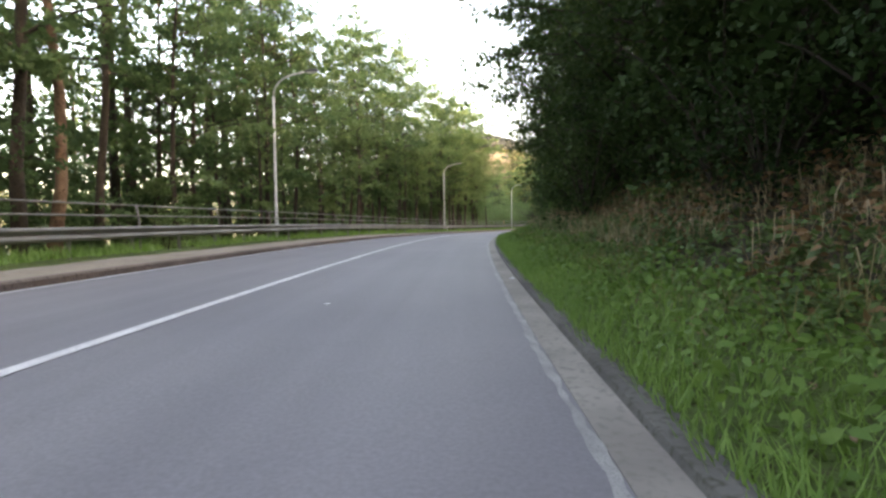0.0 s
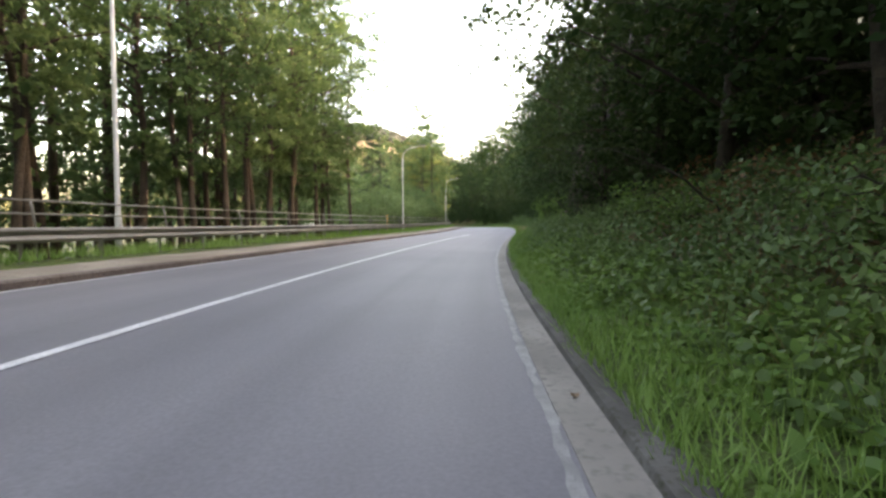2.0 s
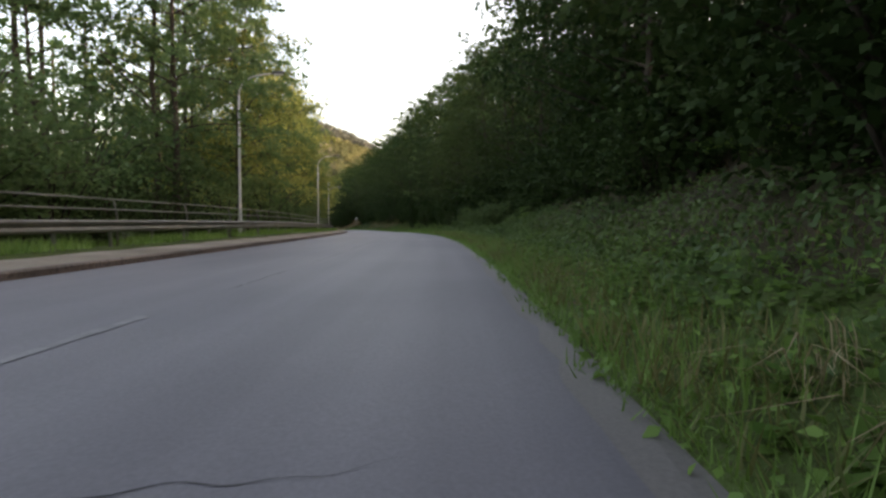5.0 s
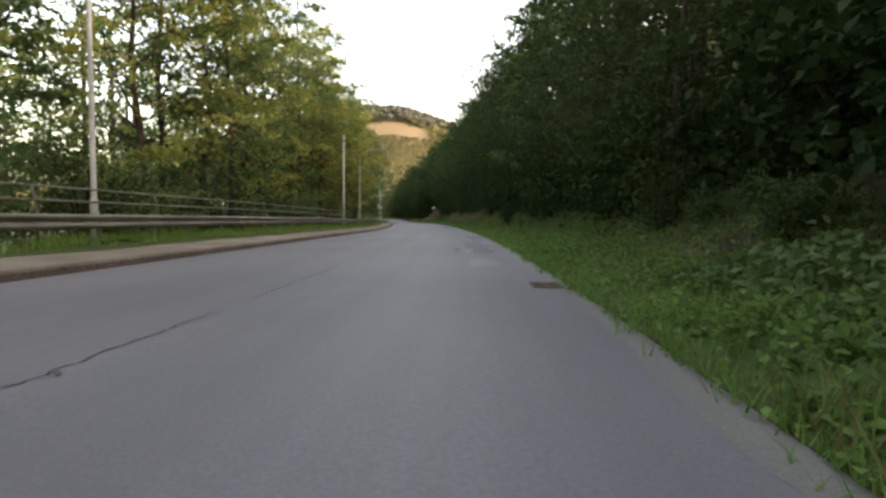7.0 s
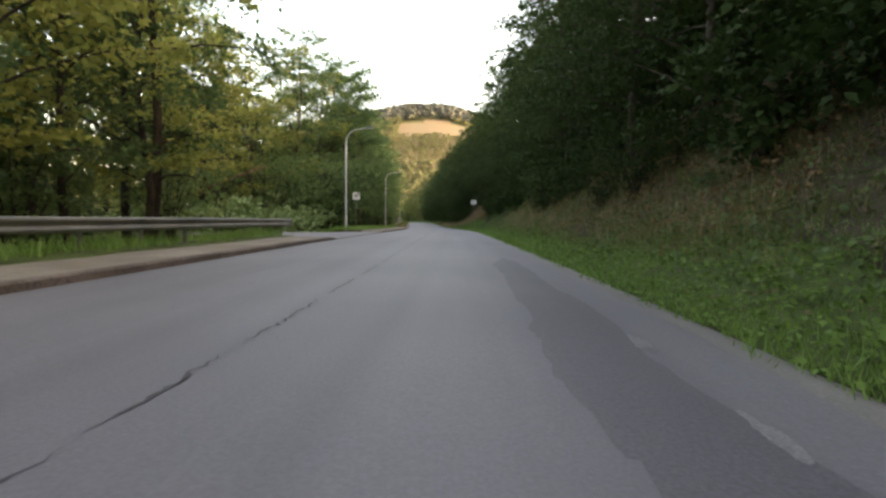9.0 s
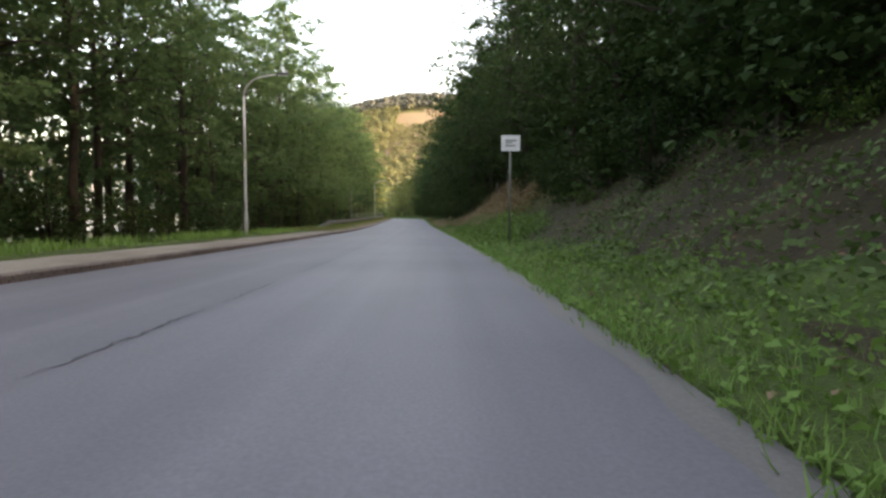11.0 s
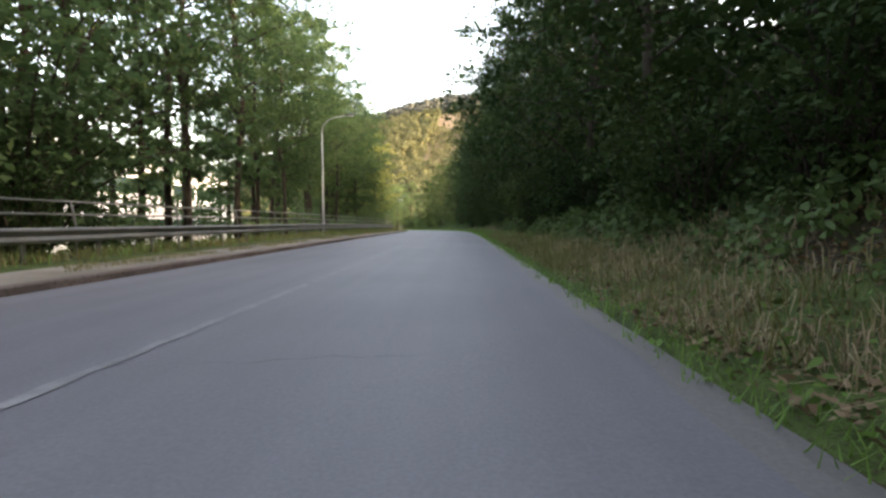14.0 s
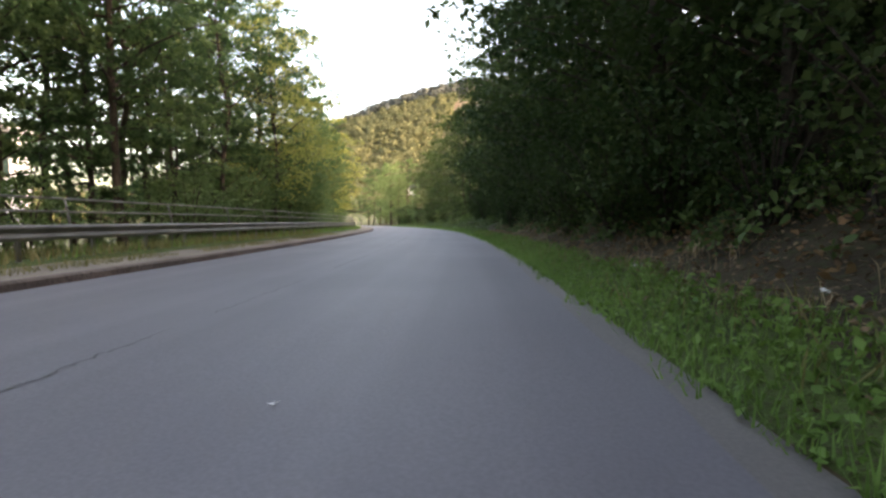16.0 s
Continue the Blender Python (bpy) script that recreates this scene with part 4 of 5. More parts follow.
# round the lay-by
for s, o, k in ((212.5, -15, 1.3), (216, -13.6, 1.35), (219, -12, 1.2), (222, -10.4, 1.0), (210, -16.5, 1.3), (215, -16.5, 1.35), (220, -14.5, 1.35)):
    plant(knot, s, o, k)
for s, o, k in ((214, -19, 1.05), (208, -18, 1.0), (219, -21, 1.1), (226, -15.5, 1.1)):
    plant(golden, s, o, k)
for s, o, k in ((231, -12.5, 1.05), (237, -12, 1.0), (224, -20, 1.1)):
    plant(alder2, s, o, k)
plant(spruce, 228, -18, 1.3)
plant(spruce, 221, -17, 1.1)
plant(round1, 228, -11.0, 1.05)
plant(round1, 232.5, -10.6, 0.95)
plant(round1, 237.5, -10.4, 0.85)
plant(round1, 224.5, -13.5, 0.9)
for s, o, k in ((220.5, -16.5, 1.05), (216, -16.8, 0.95), (224, -18.2, 1.1), (235, -14.0, 1.15), (240, -13.5, 1.1)):
    plant(golden, s, o, k)
# last stretch
row((alder1, alder3, alder2, alder2), 240, 320, 2.5, -12.5, -9.4, 0.95, 1.2)
row((alder1, alder2), 316, 352, 2.6, -12.5, -9.6, 0.9, 1.15)
row((alder1, alder2), 353, 380, 3.0, -12.5, -9.6, 0.9, 1.15)
row((bush2, bush1, alder3), 240, 314, 3.2, -10.6, -8.8, 0.6, 1.1)
row((round1,), 276, 314, 3.0, -13.5, -11.0, 0.95, 1.2)
row((bush1, bush1), 316, 336, 3.0, -11, -9, 0.5, 0.8)
row((alder2, alder1), 356, 372, 4.0, -14.5, -12.0, 0.95, 1.1)
row((bush1,), 334, 352, 2.8, -10.4, -9.2, 0.55, 0.95)
row((bush1,), 353, 384, 2.6, -10.4, -8.8, 0.9, 1.5)
row((round1, alder3), 357, 386, 3.2, -11.5, -9.4, 0.75, 1.0)
row((golden, alder1, alder3), 374, 450, 3.2, -10.5, -8.2, 0.7, 1.0)
row((bush1,), 380, 430, 3.0, -10, -8.4, 0.8, 1.2)
row((golden, alder1), 176, 204, 6.0, -9.6, -8.6, 0.8, 0.95)
low = grid(-60, 58, 3.2, -16.5, -12.5, 0.9, 1.15) + grid(-60, 60, 5.5, -24, -18, 0.9, 1.15) + grid(-60, 60, 6.5, -36, -26, 0.9, 1.1)
low += grid(58, 82, 2.4, -18, -13, 0.85, 1.05) + grid(58, 84, 4.5, -26, -18, 0.7, 0.9) + grid(82, 118, 3.6, -21, -15, 0.42, 0.62) + grid(60, 118, 5.0, -36, -24, 0.5, 0.75)
low += grid(116, 213, 5.2, -19, -14.5, 0.85, 1.05) + grid(114, 208, 5.5, -30, -22, 0.9, 1.1) + grid(200, 240, 4.5, -34, -24, 0.9, 1.1) + grid(204, 240, 3.0, -24, -18.5, 0.75, 1.0)
low += grid(236, 318, 2.4, -20, -13.5, 0.85, 1.05) + grid(236, 312, 6.0, -27, -20, 0.8, 1.0) + grid(347, 440, 5.5, -24, -14, 0.75, 0.95) + grid(318, 347, 3.2, -20, -13, 0.8, 1.0)
# Backing rows: the wood's dim depth comes from the darker leaf colour.
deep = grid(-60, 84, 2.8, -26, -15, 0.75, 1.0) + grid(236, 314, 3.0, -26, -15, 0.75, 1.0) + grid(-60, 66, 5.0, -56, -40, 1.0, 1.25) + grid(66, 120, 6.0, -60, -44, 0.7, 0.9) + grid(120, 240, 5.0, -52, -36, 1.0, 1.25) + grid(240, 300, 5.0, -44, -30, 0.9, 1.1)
wood("valley_understorey", "green understorey shrubs among the valley trees", (bush5,), grid(-40, 56, 2.6, -15, -11.5, 0.9, 1.4) + grid(112, 206, 4.0, -15, -12, 0.9, 1.4) + grid(236, 312, 2.8, -14, -11, 0.8, 1.25), 1.0)
wood("deep_wood", "depths of the valley wood, shade in the leaf colour", (back2,), deep)
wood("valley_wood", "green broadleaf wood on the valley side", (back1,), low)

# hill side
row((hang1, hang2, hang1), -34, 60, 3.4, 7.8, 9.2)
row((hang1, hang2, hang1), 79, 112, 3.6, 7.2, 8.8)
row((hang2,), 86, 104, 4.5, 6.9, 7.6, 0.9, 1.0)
row((bush2, sapl), 77.5, 92, 2.0, 6.8, 8.0, 0.8, 1.2)
plant(hang1, 57.2, 6.7, 0.7)
plant(hang2, 59.2, 7.0, 0.62)
plant(bush2, 60.6, 6.4, 0.8)
plant(sapl, 76.2, 7.0, 0.8)
plant(bush2, 77.6, 6.8, 1.0)
plant(sapl, 74.6, 7.3, 0.6)
row((hang1, hang2, hang1, alder3, hang2), 112, 182, 3.8, 8.6, 10.4, 0.85, 1.05)
row((hang1, hang2), 182, 282, 4.4, 8.4, 9.8)
row((hang1, hang2, hang1), 282, 389, 4.2, 7.2, 8.6)
row((hang1, hang2), 273.5, 286, 2.6, 6.9, 7.9, 0.75, 1.0)
row((bush2,), 272, 286, 2.2, 6.4, 7.4, 0.7, 1.0)
row((hang2,), 3, 24, 5.0, 7.8, 8.4, 0.95, 1.1)
row((hang1,), 346, 374, 4.5, 7.2, 7.8, 0.8, 0.95)
row((hang1, hang2, hang1), 390, 436, 3.6, 7.2, 9.4, 0.8, 1.0)
row((bush2,), -2, 18, 1.8, 7.3, 8.2, 0.9, 1.25)
# Rows behind the start stay unseen, added to keep sun off the road.
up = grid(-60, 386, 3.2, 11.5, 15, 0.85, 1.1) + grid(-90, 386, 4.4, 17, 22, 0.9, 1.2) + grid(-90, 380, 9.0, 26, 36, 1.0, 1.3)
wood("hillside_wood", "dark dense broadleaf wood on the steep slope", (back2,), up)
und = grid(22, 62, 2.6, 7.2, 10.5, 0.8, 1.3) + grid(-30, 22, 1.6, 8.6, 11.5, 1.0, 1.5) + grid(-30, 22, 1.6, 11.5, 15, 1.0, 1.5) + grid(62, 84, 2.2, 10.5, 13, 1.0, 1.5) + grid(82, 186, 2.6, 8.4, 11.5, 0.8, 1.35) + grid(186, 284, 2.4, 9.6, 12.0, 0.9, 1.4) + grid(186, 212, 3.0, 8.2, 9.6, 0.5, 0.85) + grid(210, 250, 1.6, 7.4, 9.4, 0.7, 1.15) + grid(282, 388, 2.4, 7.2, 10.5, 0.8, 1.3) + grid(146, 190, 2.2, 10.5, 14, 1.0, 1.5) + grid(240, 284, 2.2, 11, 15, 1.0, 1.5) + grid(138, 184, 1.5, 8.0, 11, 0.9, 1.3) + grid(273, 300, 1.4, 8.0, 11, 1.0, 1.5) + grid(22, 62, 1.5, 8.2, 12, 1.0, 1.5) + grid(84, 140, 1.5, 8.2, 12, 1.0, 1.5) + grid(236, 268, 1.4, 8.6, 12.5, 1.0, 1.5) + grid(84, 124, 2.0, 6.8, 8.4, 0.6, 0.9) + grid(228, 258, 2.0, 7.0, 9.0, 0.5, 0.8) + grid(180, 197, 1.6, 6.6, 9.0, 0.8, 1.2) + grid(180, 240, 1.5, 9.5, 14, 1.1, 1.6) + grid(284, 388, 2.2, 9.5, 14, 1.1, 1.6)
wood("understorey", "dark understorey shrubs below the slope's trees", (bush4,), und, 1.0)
row((bush2, bush3, bush2), -20, 62, 3.4, 6.0, 7.2, 0.6, 1.0)
row((bush3,), 62, 84, 2.2, 6.2, 7.4, 0.8, 1.1)
row((bush3, bush2), 84, 180, 4.0, 6.4, 8.4, 0.6, 1.0)
row((bush2,), 296, 389, 2.0, 5.5, 6.9, 0.6, 1.0)
for s, o in ((38, 8.2), (46, 8.0), (54, 8.0), (206, 9.3), (215, 9.4), (226, 9.0), (292, 7.4), (345, 7.8), (353, 7.8), (361, 7.7)):
    plant(hang2, s, o, rng.uniform(0.95, 1.1))
row((bush2, bush3), 182, 262, 4.5, 6.8, 8.4, 0.5, 0.9)
row((bush3, bush2), 283, 400, 3.4, 5.9, 7.2, 0.55, 0.95)
row((bush1, bush2), 398, 456, 2.6, 6.0, 9.0, 0.9, 1.4)
row((alder3, bush1, alder1), 402, 470, 3.6, 7.0, 13.0, 0.45, 0.7)
plant(spruce, 396, 7.6, 0.28)
row((bush1,), 428, 470, 2.4, -9.6, -8.0, 0.9, 1.3)
row((bush1, alder3), 440, 476, 2.2, 6.2, 9.0, 0.8, 1.2)
wood("roadside_wood", "young trees beyond the far bend", (back1,), grid(405, 470, 5.0, 10, 20, 0.35, 0.5) + grid(472, 486, 0.7, -14, 14, 0.35, 0.55), 8.0)
plant(bush2, 36.5, 6.6, 1.15)
plant(bush2, 40, 7.2, 1.2)
for s, o, k in ((123.5, 6.1, 0.5), (126, 6.0, 0.55), (128.5, 6.0, 0.6), (131, 5.7, 0.5), (134, 5.7, 0.5), (137, 6.0, 0.5), (143.5, 7.2, 0.6), (147, 7.6, 0.5), (127, 7.6, 0.9), (130, 7.1, 1.0), (132.5, 6.9, 1.0), (135, 6.9, 1.05), (137.5, 7.1, 1.0), (140, 7.6, 0.9), (133.5, 8.6, 1.1), (137, 8.8, 1.1)):
    plant(knot2, s, o, k)
for s, o, k in ((84.5, 6.2, 1.0), (86.5, 6.6, 1.2), (89, 6.4, 1.0), (22, 7.0, 1.0), (334, 6.6, 0.8)):
    plant(sapl, s, o, k)


# ---- rock faces in the bank ----
def rock_face(s0, s1, o, z0, h, seed):
    """A wall of upright jagged slabs, tier over tier, with some ribs standing well out."""
    r = np.random.default_rng(seed)
    ob = thing("rock_face", "dark grey slate outcrop with pale jagged ribs", "rock")
    tiers = max(2, int(round(h / 1.2)))
    for tier in range(tiers):
        for s in np.arange(s0, s1, 0.36):
            v, f = [], []
            n = 5
            hh, w, d = r.uniform(0.7, 2.3), r.uniform(0.1, 0.36), r.uniform(0.3, 0.8)
            lx, ly = r.uniform(-0.18, 0.12), r.uniform(-0.3, 0.3)
            for i, z in enumerate((-0.7, hh * 0.25, hh * 0.55, hh * 0.8, hh)):
                k = (1.1, 1.0, 0.9, 0.65, 0.12)[i]
                for j in range(n):
                    a = j / n * 6.2832 + 0.3
                    q = r.uniform(0.5, 1.35)
                    v.append((math.cos(a) * d * k * q + lx * z, math.sin(a) * w * k * q + ly * z, z * r.uniform(0.85, 1.12)))
            for i in range(4):
                for j in range(n):
                    f.append((i * n + j, i * n + (j + 1) % n, i * n + n + (j + 1) % n, i * n + n + j))
            f.append(tuple(4 * n + j for j in range(n)))
            out = -0.5 if r.uniform() < 0.22 else 0.0
            part("stone", mesh_of("stone", v, f, ROCK), ob, m=spot(s + r.uniform(-0.2, 0.2), o + tier * 0.22 + out + r.uniform(-0.3, 0.45), z0 + tier * h / tiers, r.uniform(-30, 30)))


rock_face(62.6, 77, 7.9, 0.7, 8.5, 3)
rock_face(268.8, 271.4, 8.3, 0.4, 2.6, 4)


# ---- undergrowth ----
def field(n, s0, s1, o0, o1, power=1.0):
    s = rng.uniform(s0, s1, n)
    o = o0 + (o1 - o0) * rng.uniform(0, 1, n) ** power
    return s, o


def patchy(s, o, a, wave=6.0):
    return np.sin(s / wave * 6.283 + a) * np.cos(o * 1.7 + a * 2) + 0.6 * np.sin(s / wave * 2.3 * 6.283 + o * 2.1 + a)


def blades(s, o, dz, height, width, lean=0.4):
    """Grass blades: thin bent triangles, (n, 3, 3)."""
    p = at(s, o, lie(s, o) + dz)
    n = len(p)
    az = rng.uniform(0, 6.283, n)
    h = height * rng.uniform(0.5, 1.25, n)
    k = rng.uniform(0.1, lean, n)
    tip = p + np.stack([np.cos(az) * h * k, np.sin(az) * h * k, h], 1)
    side = np.stack([-np.sin(az), np.cos(az), 0 * az], 1) * (width / 2)
    return np.stack([p - side, p + side, tip], 1)


def stalks(s, o, height, width):
    """Arching dry stalks with drooping tips, (n, 4, 3)."""
    p = at(s, o, lie(s, o))
    n = len(p)
    az = rng.uniform(0, 6.283, n)
    h = height * rng.uniform(0.4, 1.25, n)
    k = rng.uniform(0.15, 1.5, n) ** 1.2
    flat_ = np.stack([np.cos(az), np.sin(az), 0 * az], 1)
    mid = p + flat_ * (h * k * 0.35)[:, None] + np.stack([0 * h, 0 * h, h * (0.72 - 0.12 * k)], 1)
    tip = p + flat_ * (h * k)[:, None] + np.stack([0 * h, 0 * h, h * (1 - 0.45 * k)], 1)
    side = np.stack([-np.sin(az), np.cos(az), 0 * az], 1) * (width / 2)
    return np.stack([p, mid - side, tip, mid + side], 1)


def leafy(n, s0, s1, o0, o1, hmax, size, a, power=1.0):
    s, o = field(n, s0, s1, o0, o1, power)
    keep = patchy(s, o, a) > -0.75
    s, o = s[keep], o[keep]
    bump = 0.65 + 0.35 * patchy(s, o, a + 1, 3.3)
    top = hmax * np.clip((o - o0) / 1.6, 0.12, 1) * np.clip(bump, 0.25, 1.2)
    z = top * rng.uniform(0, 1, len(s)) ** 0.6
    return scatter_leaves(at(s, o, lie(s, o) + z + 0.02), size, size * 0.72, up=1.3)


def nettles(n, s0, s1, o0, o1, h0, h1, size, a, power=1.0):
    """Upright leafy weeds: whorls of oval leaves up each stem."""
    s, o = field(n, s0, s1, o0, o1, power)
    k = patchy(s, o, a, 4.7) > -0.6
    s, o = s[k], o[k]
    n = len(s)
    h = rng.uniform(h0, h1, n) * np.clip((o - o0 + 0.3) / 0.9, 0.35, 1) * (0.75 + 0.25 * patchy(s, o, a + 2, 2.9))
    foot = at(s, o, lie(s, o))
    lean = rng.normal(0, 0.18, (n, 2))
    out = []
    m = 10
    az0 = rng.uniform(0, 6.283, n)
    for i in range(m):
        q = 0.2 + 0.8 * i / (m - 1)
        az = az0 + i * 2.4 + rng.normal(0, 0.3, n)
        p = foot + np.stack([lean[:, 0] * h * q, lean[:, 1] * h * q, h * q], 1)
        up = rng.uniform(0.0, 0.45, n) + 0.35 * (i == m - 1)
        u = np.stack([np.cos(az), np.sin(az), up], 1)
        u /= np.linalg.norm(u, axis=1)[:, None]
        w = np.stack([-np.sin(az), np.cos(az), rng.normal(0, 0.25, n)], 1)
        L = size * (1.15 - 0.5 * q) * rng.uniform(0.75, 1.25, n)
        out.append(leaf6(p, u, w, L, L * 0.68, rng.uniform(0.1, 0.7, n)))
    return np.concatenate(out)


def swell(s, o, a):
    """Uneven height of a thicket, 0 to 1."""
    q = np.sin(6.283 * (s * 0.41 + o * 0.23) + a) + 0.7 * np.sin(6.283 * (s * 0.17 - o * 0.44) + 2.3 * a) + 0.6 * np.sin(6.283 * (s * 0.83 + o * 0.67) + 1.7 * a) + 0.4 * np.sin(6.283 * (s * 1.31 - o * 0.93) + a)
    return np.clip(0.5 + q * 0.24, 0, 1)


def carpet(n, s0, s1, o0, o1, height, size, a, power=1.0, rough=0.75, thin=0.0):
    """Broad leaves on top of a billowing thicket, some deeper inside it: (n, 6, 3)."""
    s, o = field(n, s0, s1, o0, o1, power)
    k = swell(s, o, a + 5) > thin
    s, o = s[k], o[k]
    n = len(s)

    def top(s_, o_):
        return lie(s_, o_) + height * np.clip((o_ - o0 + 0.15) / 0.8, 0.12, 1) * (0.25 + 0.75 * swell(s_, o_, a))

    z = top(s, o)
    gs, go = (top(s + 0.06, o) - z) / 0.06, (top(s, o + 0.06) - z) / 0.06
    th = np.interp(s, SG, TH)
    right, ahead = np.stack([np.cos(th), np.sin(th), 0 * th], 1), np.stack([-np.sin(th), np.cos(th), 0 * th], 1)
    nor = np.array([0, 0, 1.0]) - right * np.clip(go, -2, 2)[:, None] - ahead * np.clip(gs, -2, 2)[:, None]
    nor /= np.linalg.norm(nor, axis=1)[:, None]
    nor = nor + rng.normal(0, rough, (n, 3))
    nor /= np.linalg.norm(nor, axis=1)[:, None]
    u = np.cross(nor, rng.normal(size=(n, 3)))
    u /= np.linalg.norm(u, axis=1)[:, None] + 1e-9
    w = np.cross(nor, u)
    deep = np.abs(rng.normal(0, 0.42, n)) * (z - lie(s, o))
    L = size * rng.uniform(0.55, 1.4, n)
    return leaf6(at(s, o, z - deep + 0.02), u, w, L, L * 0.58, rng.uniform(0.1, 0.7, n))


first_weeds = [nettles(900, -8, 42, 4.6, 5.8, 0.2, 0.45, 0.11, 0.3), carpet(14000, -8, 44, 4.9, 6.2, 0.4, 0.085, 0.3), carpet(13000, 18, 46, 5.2, 7.8, 1.1, 0.085, 0.8, thin=0.25),
               carpet(48000, 40, 84, 4.1, 8.2, 0.75, 0.082, 1.1), carpet(17000, 84, 120, 4.3, 7.0, 0.6, 0.075, 2.0), carpet(14000, 136, 190, 7.2, 10.0, 0.8, 0.09, 2.4), carpet(13900, 118, 142, 4.5, 6.8, 0.7, 0.126, 2.6),
               carpet(20000, 186, 242, 4.4, 9.0, 0.45, 0.09, 3.2, thin=0.3), carpet(20100, 302, 330, 4.9, 7.4, 0.75, 0.118, 4.1), carpet(13900, 328, 372, 5.2, 7.2, 0.8, 0.12, 4.6, thin=0.58)]
thing("weeds", "dull green bramble and ivy leaves over the bank", "weeds", me=quads_of("weeds", np.concatenate(first_weeds), 6, KNOT), kind="stuff")
six = [nettles(900, 0, 42, 3.75, 5.0, 0.12, 0.3, 0.09, 0.6), carpet(22000, -8, 46, 3.75, 5.3, 0.34, 0.07, 0.6), nettles(1500, 40, 84, 4.0, 5.6, 0.2, 0.5, 0.12, 0.9), carpet(13900, 44, 84, 3.8, 5.2, 0.45, 0.0851, 1.5),
       nettles(900, 84, 140, 3.75, 5.4, 0.15, 0.4, 0.12, 1.3), carpet(37200, 138, 188, 3.85, 8.0, 0.4, 0.074, 2.2), carpet(10800, 186, 240, 3.8, 5.4, 0.28, 0.0666, 2.9),
       nettles(500, 247, 264, 4.0, 6.5, 0.25, 0.55, 0.13, 1.9), carpet(13100, 246, 266, 3.9, 6.2, 0.5, 0.0962, 1.9), carpet(4000, 262, 280, 3.7, 4.6, 0.3, 0.0962, 2.6, thin=0.4), carpet(1800, 280, 312, 3.7, 4.3, 0.22, 0.074, 2.7, thin=0.55),
       nettles(500, 314, 340, 3.8, 4.8, 0.2, 0.4, 0.11, 2.6), carpet(8500, 312, 372, 3.75, 4.55, 0.24, 0.0666, 3.6)]
thing("nettles", "fresh green nettles and leafy weeds crowding the bank", "weeds", me=quads_of("nettles", np.concatenate(six), 6, NETTLE), kind="stuff")
groups = [leafy(9000, -8, 36, 5.2, 7.6, 0.8, 0.1, 0.3), leafy(9000, 36, 84, 4.6, 7.6, 0.5, 0.1, 0.3, 0.8), leafy(9000, 84, 205, 4.6, 8.6, 0.4, 0.1, 1.3), leafy(8000, 205, 254, 4.4, 8.0, 0.5, 0.1, 2.3),
          leafy(7000, 290, 328, 4.4, 7.6, 0.5, 0.1, 3.1, 0.9), leafy(1500, 328, 372, 5.6, 7.6, 0.5, 0.1, 3.1), leafy(9000, 372, 445, 3.8, 7.0, 0.8, 0.18, 3.1)]
thing("undergrowth", "small bramble and ivy leaves covering the bank", "undergrowth", me=quads_of("undergrowth", np.concatenate(groups), 4, KNOT), kind="stuff")
fern = [leafy(9000, -6, 26, 5.0, 8.0, 0.7, 0.1, 0.2), leafy(9000, 24, 54, 5.6, 8.2, 0.8, 0.1, 0.9), leafy(12000, 192, 232, 5.6, 10.0, 0.8, 0.1, 0.4), leafy(12000, 252, 282, 5.4, 9.0, 0.7, 0.12, 1.4), leafy(5000, 286, 372, 5.0, 7.2, 0.35, 0.1, 2.4)]
thing("bracken", "rusty brown bracken and withered leaves on the bank", "bracken", me=quads_of("bracken", np.concatenate(fern), 4, BRACKEN), kind="stuff")
g = []
for s0, s1, n, o0, o1, hi in ((190, 232, 20000, 4.8, 9.5, 0.4), (250, 296, 20000, 4.6, 9.0, 0.4), (130, 190, 9000, 5.2, 8.5, 0.3), (-8, 46, 7000, 4.4, 5.8, 0.3), (300, 326, 6000, 3.8, 5.4, 0.3), (326, 372, 3000, 3.8, 4.7, 0.25), (304, 324, 5000, 3.72, 5.0, 0.3), (78, 138, 9000, 3.64, 4.6, 0.26)):
    s, o = field(n, s0, s1, o0, o1)
    k = patchy(s, o, 1.7, 4.0) > -0.5
    g.append(blades(s[k], o[k], 0.0, hi, 0.02, 1.3))
s, o = field(16000, 262, 372, -5.5, -4.15, 0.6)
k = patchy(s, o, 0.9, 7.0) > -0.55
g.append(blades(s[k], o[k], 0.03, 0.1, 0.016, 1.2))
s, o = field(14000, 262, 372, -7.6, -5.25)
g.append(blades(s, o, 0.1, 0.24, 0.026, 0.9))
thing("bank_grass", "half-dry olive grass over the bank", "grass", me=quads_of("bank_grass", np.concatenate(g), 3, OLIVE), kind="stuff")
g = []
s, o = field(15000, -8, 46, 3.6, 4.6, 1.5)
g.append(blades(s, o, 0.0, 0.19, 0.014, 1.2))
s, o = field(16000, 84, 372, 3.4, 3.75)
k = o > 3.5 + 0.12 * wob(s, 0.4, 2.3) + 0.08 * wob(s, 2.0, 0.7)
g.append(blades(s[k], o[k], 0.0, 0.12, 0.014, 1.3))
